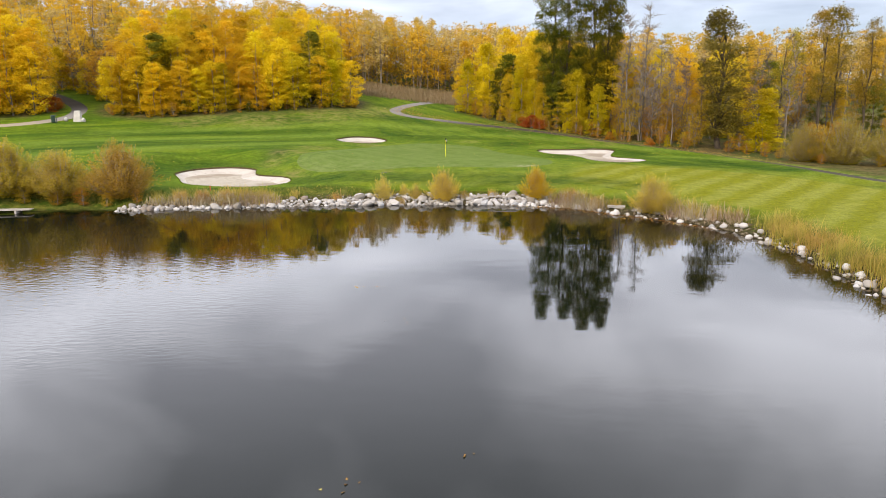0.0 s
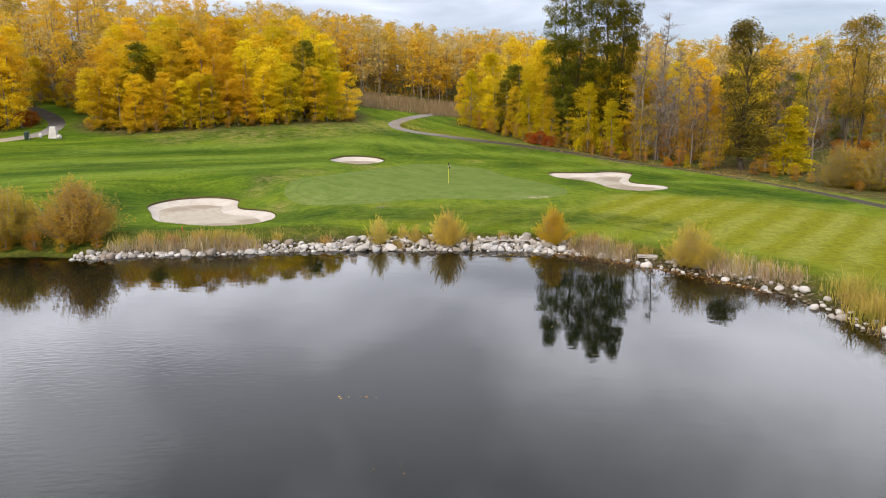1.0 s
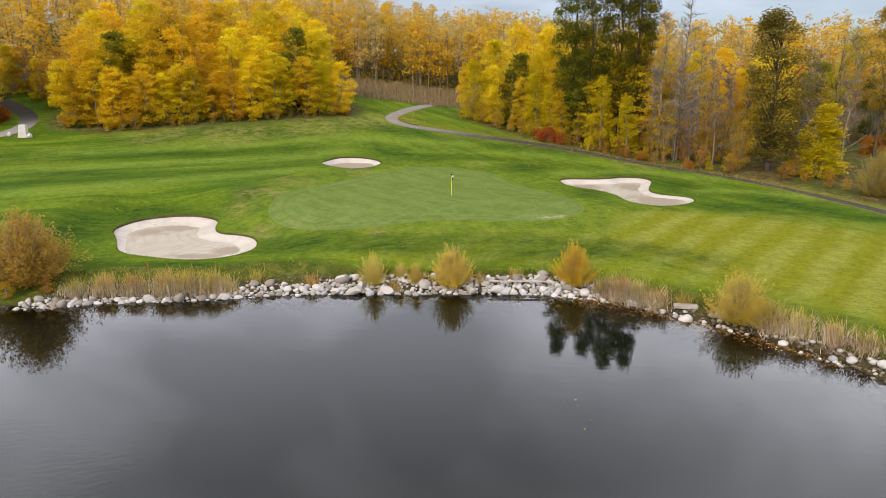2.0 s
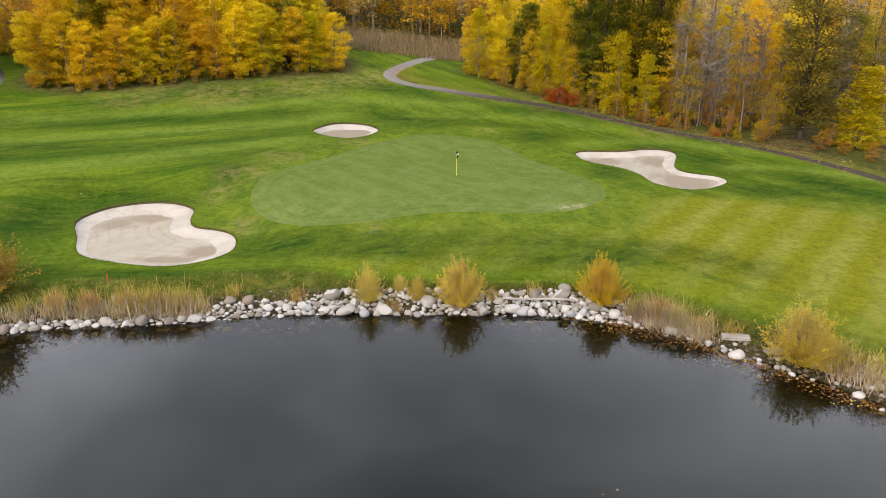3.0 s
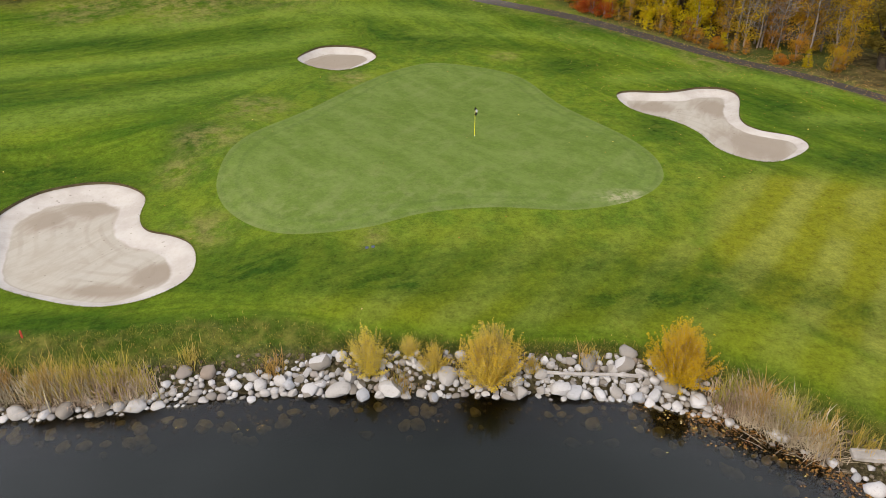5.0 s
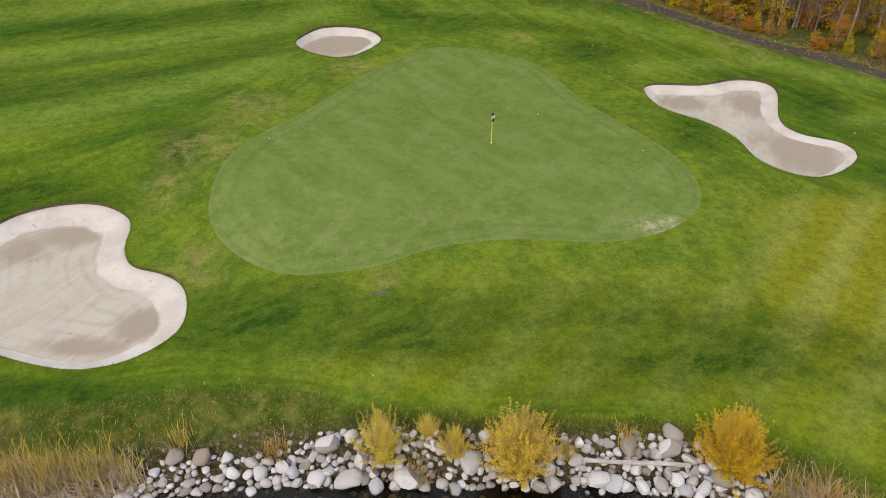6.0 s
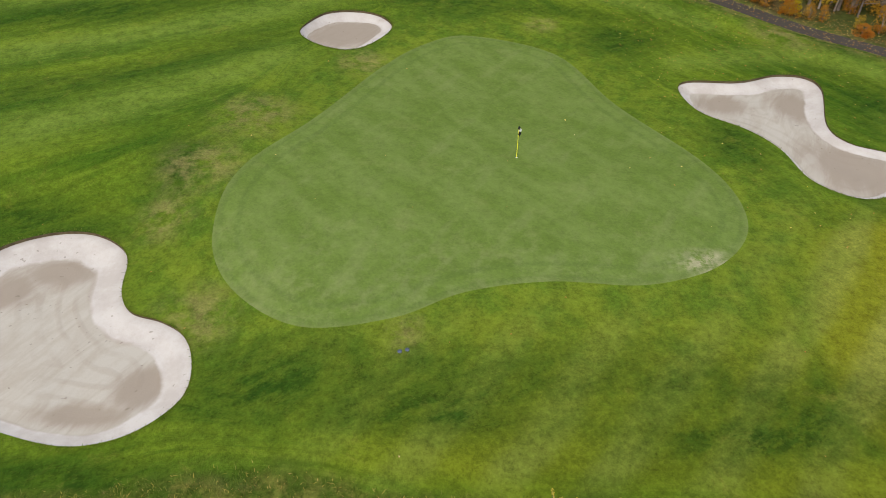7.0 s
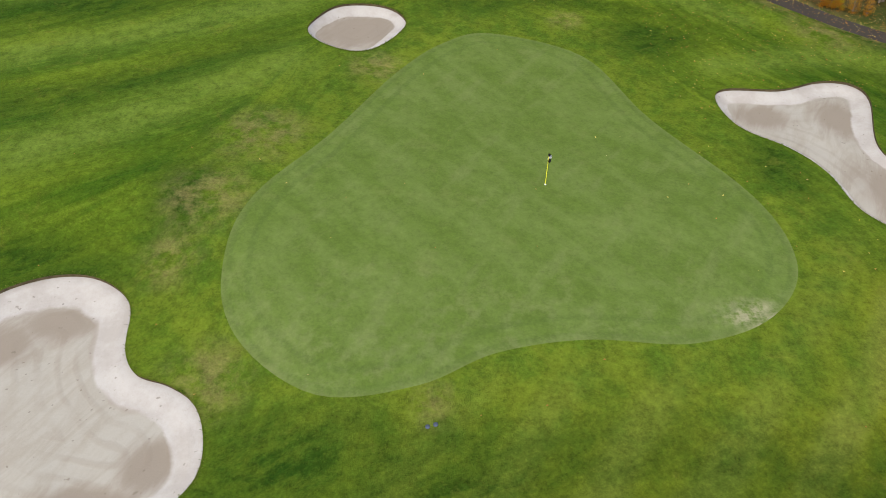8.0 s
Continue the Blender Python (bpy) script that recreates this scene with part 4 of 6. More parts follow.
def trunk_mesh(rng, name, height, r, bark, cen, limbs=14, stems=1, start=0.25):
    vs, fs = [], []
    for s in range(stems):
        a = rng.uniform(0, 6.28)
        spread = 0.0 if stems == 1 else rng.uniform(0.25, 0.7) * r * 6
        top = (math.cos(a) * spread * 2.2, math.sin(a) * spread * 2.2, height * rng.uniform(0.82, 0.97))
        pts = [(math.cos(a) * spread * 0.2 * k + rng.normal() * r * 0.7 * (k > 0) + top[0] * (k / 6) ** 1.3, math.sin(a) * spread * 0.2 * k + rng.normal() * r * 0.7 * (k > 0) + top[1] * (k / 6) ** 1.3, -0.25 + (top[2] + 0.25) * k / 6) for k in range(7)]
        tube(vs, fs, pts, [r * (1.25 if k == 0 else 1.0) * (1 - 0.85 * k / 6) + 0.012 for k in range(7)], 6)
        pick = rng.choice(len(cen), min(limbs, len(cen)), replace=False)
        for c in cen[pick]:
            zz = max(height * start * 0.5, c[2] - rng.uniform(0.5, 1.6) - 0.12 * height)
            k = min(max(zz / top[2], 0.02), 0.95) * 6
            i = min(int(k), 5)
            p0 = Vector(pts[i]).lerp(Vector(pts[i + 1]), k - i)
            p1 = Vector(c)
            midp = p0.lerp(p1, 0.5) + Vector((0, 0, 0.12 * (p1 - p0).length * rng.uniform(-0.5, 1)))
            rr = max(0.012, r * 0.42 * (1 - 0.7 * k / 6))
            tube(vs, fs, [p0, midp, p1], [rr, rr * 0.6, rr * 0.2], 4)
    return make_mesh(name, vs, fs, bark, smooth=True)


class Kind:
    """A kind of tree or shrub: some variants built once, then copied."""

    def __init__(self, name, label, category, group, leaf, bark, variants, seed, leaf_name="crown", **shape):
        self.name, self.tags, self.made, self.use = name, (label, category, group), [], 0
        for k in range(variants):
            rng = np.random.default_rng(seed + k)
            h = shape["height"]
            if shape.get("form") == "spray":
                pts, lines = spray_points(rng, h, shape["radius"], shape["clumps"], shape["per"], shape["spread"], shape.get("ragged", 0.14))
                vs, fs = leaf_blades(rng, pts, shape["leaf_size"])
                crown = make_mesh(leaf_name, vs, fs, leaf)
                vs, fs = [], []
                for line in lines:
                    tube(vs, fs, line[[0, 2, 5]], [shape["trunk"] * (1 - 0.85 * j / 2) for j in range(3)], 3)
                self.made.append([crown, make_mesh("stem", vs, fs, bark, True), None])
                continue
            pts, cen = crown_points(rng, h, shape["base"] * h, shape["radius"], shape["clumps"], shape["per"], shape["spread"], shape.get("form", "round"), (rng.normal() * 0.05 * h, rng.normal() * 0.05 * h) if shape.get("lean", True) else (0, 0))
            vs, fs = leaf_blades(rng, pts, shape["leaf_size"])
            crown = make_mesh(leaf_name, vs, fs, leaf)
            trunk = trunk_mesh(rng, "trunk", h, shape["trunk"], bark, cen, shape.get("limbs", 14), shape.get("stems", 1))
            self.made.append([crown, trunk, None])
        self.leaf_name, self.height, self.spray = leaf_name, shape["height"], shape.get("form") == "spray"

    def plant(self, x, y, height, turn, wide=1.0, label="", z=None, group=""):
        v = self.made[self.use % len(self.made)]
        self.use += 1
        s = height / self.height
        m = Matrix.LocRotScale((x, y, at(x, y) - 0.05 if z is None else z), Euler((0, 0, turn)), (s * wide, s * wide, s))
        if v[2] is None:
            ob = group_node(self.name, (0, 0, 0), *self.tags)
            part("stem" if self.spray else "trunk", v[1], ob)
            part(self.leaf_name, v[0], ob)
            ob.matrix_basis = m
            v[2] = ob
        else:
            ob = copy_thing(v[2], Matrix.Identity(4))
            ob.matrix_basis = m
        if label:
            ob["label"] = label
        if group:
            ob["group"] = group
        return ob


aspen = Kind("aspen_tree", "golden aspen with a dense rounded autumn crown", "tree", "golden aspens of the wood", LEAF_GOLD, BARK_PALE, 6, 100, height=12, base=0.03, radius=2.7, clumps=140, per=55, spread=0.36, leaf_size=0.20, trunk=0.12, limbs=16)
aspen_tall = Kind("aspen_tree", "tall golden aspen with a bare pale lower trunk", "tree", "golden aspens of the wood", LEAF_GOLD, BARK_PALE, 4, 200, height=15, base=0.35, radius=2.3, clumps=110, per=52, spread=0.40, leaf_size=0.20, trunk=0.12, limbs=14)
lime = Kind("young_tree", "young tree with yellow-green autumn leaves", "tree", "yellow-green trees of the wood", LEAF_LIME, BARK_GREY, 4, 300, height=9, base=0.05, radius=2.0, clumps=120, per=60, spread=0.30, leaf_size=0.16, trunk=0.10, form="cone", limbs=14)
dull = Kind("broadleaf_tree", "leafy tree still dull green in autumn", "tree", "green trees of the wood", LEAF_GREEN, BARK_GREY, 3, 400, height=12, base=0.10, radius=2.6, clumps=115, per=57, spread=0.36, leaf_size=0.224, trunk=0.14, limbs=14)
poplar = Kind("poplar_tree", "very tall dark green poplar with a ragged columnar crown", "tree", "tall dark poplars", LEAF_DARK, BARK_DARK, 3, 500, height=24, base=0.14, radius=3.1, clumps=230, per=95, spread=0.46, leaf_size=0.20, trunk=0.30, form="column", limbs=30)
pine = Kind("pine_tree", "tall brownish-green pine with an open ragged crown", "tree", "pines beside the path", LEAF_PINE, BARK_DARK, 1, 604, height=19, base=0.12, radius=2.9, clumps=150, per=150, spread=0.50, leaf_size=0.17, trunk=0.30, limbs=60, form="column")
olive = Kind("poplar_tree", "tall olive-brown poplar with a high crown and dark bare trunk", "tree", "olive poplars behind the bushes", LEAF_OLIVE, BARK_DARK, 3, 650, height=20, base=0.32, radius=2.7, clumps=100, per=90, spread=0.52, leaf_size=0.18, trunk=0.22, limbs=22)
rust = Kind("scrub_tree", "thin small tree with rust-brown leaves", "tree", "rusty scrub of the wood", LEAF_RUST, BARK_GREY, 4, 700, height=8, base=0.08, radius=1.8, clumps=80, per=41, spread=0.38, leaf_size=0.163, trunk=0.08, stems=2, limbs=16)
red = Kind("red_shrub", "low shrub with red autumn leaves at the wood's foot", "shrub", "red shrubs", LEAF_RED, BARK_GREY, 3, 800, leaf_name="foliage", height=2.2, base=0.05, radius=1.5, clumps=60, per=53, spread=0.22, leaf_size=0.129, trunk=0.04, stems=3, limbs=8, form="dome")
willow = Kind("willow_bush", "wide willow bush with fading yellow-green leaves", "shrub", "willow bushes", LEAF_WILLOW, BARK_GREY, 3, 900, leaf_name="foliage", height=6, radius=4.0, ragged=0.10, clumps=420, per=62, spread=0.30, leaf_size=0.105, trunk=0.03, form="spray")
tan = Kind("willow_bush", "round tan-gold willow bush on the pond bank", "shrub", "tan bushes on the bank", LEAF_TAN, BARK_GREY, 3, 1000, leaf_name="foliage", height=5.2, radius=3.3, ragged=0.05, clumps=600, per=78, spread=0.30, leaf_size=0.095, trunk=0.022, form="spray")
SHORE_SHRUBS = "golden shrubs on the shore"
gold_shrub = Kind("golden_shrub", "rounded orange-gold shrub among the shore rocks", "shrub", SHORE_SHRUBS, LEAF_ORANGE, BARK_GREY, 1, 1100, leaf_name="foliage", height=2.7, radius=1.75, clumps=420, per=90, spread=0.11, leaf_size=0.047, trunk=0.010, form="spray")
pale_shrub = Kind("golden_shrub", "bushy pale gold shrub among the shore rocks", "shrub", SHORE_SHRUBS, LEAF_SHORE, BARK_GREY, 1, 1150, leaf_name="foliage", height=2.7, radius=1.85, clumps=420, per=90, spread=0.11, leaf_size=0.046, trunk=0.011, form="spray")
yellow_shrub = Kind("yellow_shrub", "wide yellow shrub leaning over the shore", "shrub", SHORE_SHRUBS, LEAF_SHORE, BARK_GREY, 2, 1170, leaf_name="foliage", height=2.7, radius=1.9, clumps=340, per=80, spread=0.13, leaf_size=0.046, trunk=0.012, form="spray")
gold_thin = Kind("straw_shrub", "slender shrub with straw-yellow leaves among the rocks", "shrub", SHORE_SHRUBS, LEAF_STRAW, BARK_GREY, 2, 1200, leaf_name="foliage", height=2.2, radius=1.3, clumps=220, per=60, spread=0.08, leaf_size=0.038, trunk=0.010, form="spray")


def bare_tree_kind(seed, height):
    """A leafless tree: trunk, forking limbs and fine upswept twigs."""
    rng = np.random.default_rng(seed)
    vs, fs = [], []
    pts = [(rng.normal() * 0.10 * k * 0.5, rng.normal() * 0.10 * k * 0.5, -0.3 + (height + 0.3) * k / 7) for k in range(8)]
    tube(vs, fs, pts, [0.10 * (1 - 0.9 * k / 7) + 0.01 for k in range(8)], 6)
    trunk = make_mesh("trunk", vs, fs, BARK_TWIG, True)
    vs, fs = [], []
    for _ in range(60):
        u = rng.uniform(0.12, 0.97)
        k = u * 7
        i = min(int(k), 6)
        p0 = Vector(pts[i]).lerp(Vector(pts[i + 1]), k - i)
        a = rng.uniform(0, 6.28)
        ln = (1.9 * (1 - u) + 0.5) * rng.uniform(0.6, 1.3)
        p1 = p0 + Vector((math.cos(a) * ln * 0.85, math.sin(a) * ln * 0.85, ln * rng.uniform(0.25, 0.75)))
        tube(vs, fs, [p0, p0.lerp(p1, 0.5) + Vector((0, 0, -0.08)), p1], [0.034, 0.022, 0.010], 3)
        for _ in range(8):
            q0 = p0.lerp(p1, rng.uniform(0.3, 1.0))
            q1 = q0 + Vector((rng.normal() * 0.40, rng.normal() * 0.40, rng.uniform(0.0, 0.6)))
            tube(vs, fs, [q0, q1], [0.018, 0.007], 3)
    return trunk, make_mesh("twig_spray", vs, fs, BARK_TWIG)


BARE = [[*bare_tree_kind(1500 + k, 13.0), None] for k in range(4)]


def plant_bare(k, x, y, height, turn):
    v = BARE[k % len(BARE)]
    s = height / 13.0
    m = Matrix.LocRotScale((x, y, at(x, y) - 0.05), Euler((0, 0, turn)), (s, s, s))
    if v[2] is None:
        ob = group_node("bare_aspen_tree", (0, 0, 0), "leafless pale-trunked aspen with fine grey twigs", "tree", "bare aspens")
        part("trunk", v[0], ob)
        tagged(part("twig_spray", v[1], ob), kind="stuff")
        ob.matrix_basis = m
        v[2] = ob
    else:
        ob = copy_thing(v[2], Matrix.Identity(4))
        ob.matrix_basis = m
    return ob


rng = np.random.default_rng(7)


def along(line, count, back=(0.5, 2.5), jitter=0.6):
    """Places along a front line, set back from it by a random depth."""
    line = np.array(line, float)
    seg = np.linalg.norm(np.diff(line, axis=0), axis=1)
    cum = np.concatenate([[0], np.cumsum(seg)])
    out = []
    for k in range(count):
        s = (k + 0.5) / count * cum[-1] + rng.normal() * jitter
        i = min(max(int(np.searchsorted(cum, s) - 1), 0), len(seg) - 1)
        u = (s - cum[i]) / seg[i]
        p = line[i] + (line[i + 1] - line[i]) * u
        d = (line[i + 1] - line[i]) / seg[i]
        nrm = np.array([-d[1], d[0]])
        if nrm[1] < 0:
            nrm = -nrm
        out.append(p + nrm * rng.uniform(*back))
    return out


def turn():
    return rng.uniform(0, 6.28)


# the golden wood on the slope: front row low and leafy, taller rows behind
FRONT_L = [(-57, 119), (-48, 116.3), (-41, 119.2), (-33, 121.8), (-24, 125.6), (-15, 130.6)]
for k, (x, y) in enumerate(along(FRONT_L, 17, (0.8, 2.4))):
    (lime if k % 7 == 1 else aspen).plant(x, y, rng.uniform(7.0, 9.5), turn(), 1.15)
for k, (x, y) in enumerate(along(FRONT_L, 15, (4.5, 7.0))):
    (dull if k in (3, 12) else aspen).plant(x, y, rng.uniform(10.0, 13.0), turn(), 1.05)
for k, (x, y) in enumerate(along(FRONT_L, 14, (9.0, 13.0))):
    (dull if k == 5 else aspen).plant(x, y, rng.uniform(11.5, 14.5), turn())
for k, (x, y) in enumerate(along([(-60, 136), (-40, 137), (-24, 143)], 13, (0, 8), 1.5)):
    (aspen if k % 3 else aspen_tall).plant(x, y, rng.uniform(12, 15.5), turn())
# beyond the bend of the other path
for k, (x, y, h) in enumerate(((-66.2, 116.6, 10.5), (-69.0, 115.2, 12.0), (-72.5, 114.0, 13.5), (-76.5, 113.0, 13.0), (-81, 112.5, 12.5), (-67.2, 120.2, 13.0), (-70.5, 119.0, 15.0), (-74, 118.5, 15.0), (-78.5, 118.0, 14.5), (-70.2, 124.5, 14.0), (-74.5, 124.5, 15.5), (-80, 124, 15.0))):
    aspen.plant(x, y, h, turn(), 1.05)
for k, (x, y) in enumerate(along([(-74, 134), (-62, 128), (-57, 126)], 9, (0.0, 8.0))):
    (rust, lime, rust)[k % 3].plant(x, y, rng.uniform(6, 9.5), turn(), 1.1)
for x, y in ((-65.2, 118.4), (-65.0, 120.6)):
    red.plant(x, y, 2.2, turn())
# undergrowth at the foot of the golden wood
for k, (x, y) in enumerate(along(FRONT_L, 22, (-0.6, 0.6))):
    (rust, rust, dull, rust, lime)[k % 5].plant(x, y, rng.uniform(1.2, 2.6), turn(), 1.25)

# the mixed wood past the cart path
FRONT_R = [(2.0, 139.8), (7.3, 132.8), (12.8, 124.2), (18.5, 116.9), (24.6, 111.4)]
for k, (x, y) in enumerate(along(FRONT_R, 13, (0.5, 2.2))):
    (aspen, lime, lime, aspen, dull)[k % 5].plant(x, y, rng.uniform(6.5, 10.0), turn(), 0.95)
for k, (x, y) in enumerate(along(FRONT_R, 11, (4.0, 7.0))):
    (aspen_tall, lime, aspen, dull)[k % 4].plant(x, y, rng.uniform(10.0, 14.0), turn())
for k, (x, y) in enumerate(along(FRONT_R, 11, (9.0, 16.0))):
    (aspen_tall, aspen)[k % 2].plant(x, y, rng.uniform(13.0, 16.0), turn())
for k, (x, y) in enumerate(along([(2.2, 137.6), (7.4, 130.9), (12.9, 122.9), (19.0, 115.7), (25.2, 109.9), (31, 105.8), (36.5, 102.4)], 30, (-0.3, 1.6))):
    (rust, rust, lime, rust, rust)[k % 5].plant(x, y, rng.uniform(1.2, 3.2), turn(), 1.2)
for x, y, h in ((13.8, 121.6, 1.6), (15.1, 120.0, 2.0), (16.2, 118.9, 1.6), (25.8, 109.5, 1.2), (30.8, 106.0, 1.0), (66, 119, 3.0), (63, 121, 2.6)):
    red.plant(x, y, h, turn(), 1.1)
for x, y, h, w in ((18.6, 121.0, 26.5, 0.78), (20.6, 119.5, 26.0, 0.74), (24.6, 118.8, 28.5, 0.82), (26.6, 117.0, 27.5, 0.76)):
    poplar.plant(x, y, h, turn(), w)
for k, (x, y) in enumerate(along([(26.5, 112.5), (31, 109.5), (37.5, 107)], 14, (0.3, 6.0))):
    plant_bare(k, x, y, rng.uniform(9, 16), turn())
for k, (x, y) in enumerate(along([(26, 111.5), (31, 109), (38, 106)], 8, (0.5, 4.0))):
    rust.plant(x, y, rng.uniform(4.5, 8.0), turn(), 0.9)
for k, (x, y) in enumerate(along([(27, 122), (38, 116), (48, 116)], 10, (0, 8.0))):
    (aspen_tall, aspen)[k % 2].plant(x, y, rng.uniform(11, 14.5), turn())
plant_bare(0, 30.9, 111.0, 20.5, 0.4)
plant_bare(1, 28.5, 111.6, 18.8, 2.4)
plant_bare(2, 54.4, 113.0, 17.0, 1.1)
pine.plant(41.2, 106.2, 19.5, 0.6, 1.3)
for x, y, h, w in ((57.0, 121, 17.5, 0.8), (62.5, 119, 20.5, 0.85), (66.0, 121, 21.5, 0.95), (70.0, 119, 19.5, 0.85), (75.5, 120, 18.5, 1.0), (80, 116, 18.5, 1.0)):
    olive.plant(x, y, h, turn(), w)
for k, (x, y) in enumerate(along([(47, 122), (60, 124), (74, 126)], 10, (0, 6.0))):
    plant_bare(k, x, y, rng.uniform(10, 15), turn())
for k, (x, y) in enumerate(along([(46, 128), (60, 130), (82, 126)], 12, (0, 7.0))):
    (rust, dull, aspen)[k % 3].plant(x, y, rng.uniform(8, 12.5), turn())
lime.plant(45.6, 103.6, 9.0, 0.4, 1.45, "leafy bright yellow-green tree standing alone by the path")
lime.plant(46.2, 103.2, 6.5, 2.0, 1.6)
lime.plant(47.6, 105.0, 6.0, 1.4, 1.5)
for x, y, h, w in ((46.3, 91.5, 5.4, 0.85), (50.2, 88.8, 6.3, 0.95), (55.0, 86.8, 6.2, 1.0), (60, 84.5, 5.6, 0.95), (49.0, 94, 4.8, 0.95)):
    willow.plant(x, y, h, turn(), w)
rust.plant(48.2, 90.6, 4.8, 0.3, 1.6)

for x, y, h in ((40.8, 101.2, 2.2), (42.6, 99.4, 1.6), (43.8, 96.6, 2.0), (45.0, 95.2, 1.5), (43.2, 103.6, 2.6), (47.0, 88.2, 1.3), (52.6, 85.4, 1.4), (57.4, 83.6, 1.3)):
    rust.plant(x, y, h, turn(), 1.5, "low brown scrub on the slope behind the path")

# bushes on the pond's banks
tan.plant(-37.5, 61.3, 5.0, 0.2, 1.3)
tan.plant(-33.0, 61.6, 4.3, 1.4, 1.25)
tan.plant(-27.8, 61.8, 4.9, 2.6, 1.15)
tan.plant(-42.5, 61.0, 5.2, 3.3, 1.05)
gold_thin.plant(-5.2, 62.3, 2.25, 0.4, 1.0)
gold_thin.plant(-2.3, 62.3, 1.5, 1.4, 1.0)
gold_thin.plant(-3.4, 63.0, 1.2, 2.0, 0.9)
pale_shrub.plant(0.1, 61.9, 2.8, 0.9, 0.92)
gold_shrub.plant(8.1, 61.7, 2.7, 2.2, 1.0, "rounded orange-gold shrub among the shore rocks")
yellow_shrub.plant(16.2, 55.2, 2.9, 4.0, 1.12, "wide yellow shrub leaning over the shore")
yellow_shrub.plant(17.1, 54.3, 1.8, 1.0, 0.95, "lower yellow shrub with bare stems on the shore")
for x, y, h in ((-40.5, 60.0, 1.6), (-37.8, 59.6, 1.3), (-35.2, 60.0, 1.8), (-32.6, 60.2, 1.5), (-30.4, 60.2, 1.6), (-28.3, 59.9, 1.2), (-25.9, 60.4, 1.1)):
    rust.plant(x, y, h, turn(), 1.6, "low brown scrub overhanging the water")
gold_thin.plant(1.9, 62.2, 0.9, 3.0, 1.1)


def blades(rng, places, height, width, lean=0.35, bend=0.9, drift=0.0):
    """Bent strap-like blades of two stacked quads each."""
    vs, fs = [], []
    for x, y, z in places:
        h = height * rng.uniform(0.55, 1.15)
        a = rng.uniform(0, 6.28)
        t = rng.uniform(0.0, lean) ** 1.5
        dx, dy = math.cos(a), math.sin(a)
        w = width * rng.uniform(0.7, 1.3)
        sx, sy = -dy * w / 2, dx * w / 2
        k = len(vs)
        b = bend * rng.uniform(0.2, 1.0)
        side = drift * rng.uniform(-0.3, 1.8)
        for u, ww in ((0.0, 1.0), (0.6, 0.8), (1.0, 0.15)):
            o = t * h * u + b * h * 0.45 * u ** 3
            zz = z + h * u * (1 - 0.22 * b * u * u)
            px = x + dx * o + side * h * u ** 1.5
            vs += [(px - sx * ww, y + dy * o - sy * ww, zz), (px + sx * ww, y + dy * o + sy * ww, zz)]
        fs += [(k, k + 1, k + 3, k + 2), (k + 2, k + 3, k + 5, k + 4)]
    return vs, fs


def reed_clump(x, y, rx, ry, count, height, mat=REED, label="clump of tall dry reeds at the water's edge", category="reeds", name="reed_clump", width=0.026, lean=0.55, drift=0.0):
    r = np.random.default_rng(int(abs(x * 131 + y * 17)))
    px = x + r.normal(size=count) * rx * 0.5
    py = y + r.normal(size=count) * ry * 0.5
    pz = np.maximum(ground(px, py), -0.15) - 0.03
    zb = at(x, y)
    vs, fs = blades(r, zip(px - x, py - y, pz - zb), height, width, lean, drift=drift)
    ob = tagged(new(name, make_mesh(name, vs, fs, mat)), label, category, "reeds round the pond", "stuff")
    ob.location = (x, y, zb)
    return ob


for x, y, n, h in ((-24.2, 60.5, 240, 1.05), (-22.4, 60.9, 420, 1.3), (-20.6, 61.0, 420, 1.3), (-18.6, 61.0, 620, 1.5), (-17.2, 61.1, 620, 1.55), (-15.7, 61.2, 560, 1.5), (-14.8, 61.3, 240, 1.25)):
    reed_clump(x, y, 0.70, 0.65, n * 5 // 8, h, width=0.032, lean=0.40)
    reed_clump(x + 0.1, y - 0.2, 0.8, 0.6, n * 5 // 8, h * 0.75, REED_DEAD, "dead pale reeds among the standing ones", "reeds", "reed_clump", 0.034, 0.5)
    reed_clump(x + 0.1, y - 0.60, 1.0, 0.35, n // 3, 0.6, REED_DEAD, "broken grey reed litter at the foot of the reeds", "reed litter", "reed_litter", 0.03, 1.6)
for x, y, n, h in ((9.9, 60.4, 300, 1.25), (10.8, 59.8, 460, 1.6), (11.7, 59.0, 460, 1.5), (12.6, 58.2, 330, 1.2), (17.7, 54.0, 300, 1.6), (18.7, 53.0, 300, 1.5), (19.9, 51.8, 200, 1.4), (20.9, 50.6, 160, 1.2)):
    reed_clump(x, y, 0.60, 0.60, n // 2, h, width=0.032, lean=0.5, drift=-0.12)
    reed_clump(x - 0.12, y - 0.1, 0.65, 0.6, n * 3 // 4, h * 0.8, REED_DEAD, "dead brown reeds among the standing ones", "reeds", "reed_clump", 0.034, 0.7, -0.15)
    reed_clump(x - 0.25, y - 0.5, 0.75, 0.5, n // 2, 0.7, REED_DEAD, "broken grey reed litter at the foot of the reeds", "reed litter", "reed_litter", 0.03, 1.6)
for k, y in enumerate(np.arange(28.5, 48.5, 1.7)):
    reed_clump(22.0 + 0.4 * math.sin(k * 1.9), y, 1.1, 1.2, 420, 1.25 + 0.2 * math.sin(k * 2.3), label="dense stand of golden reeds behind the shore rocks")
for x, y in ((-3.7, 61.4), (-13.0, 62.6), (-9.3, 62.2), (13.9, 57.8), (4.4, 62.6)):
    reed_clump(x, y, 0.5, 0.5, 110, 0.8, label="tuft of dry grass between the shore rocks", category="grass tuft", name="grass_tuft", width=0.03, lean=0.6)


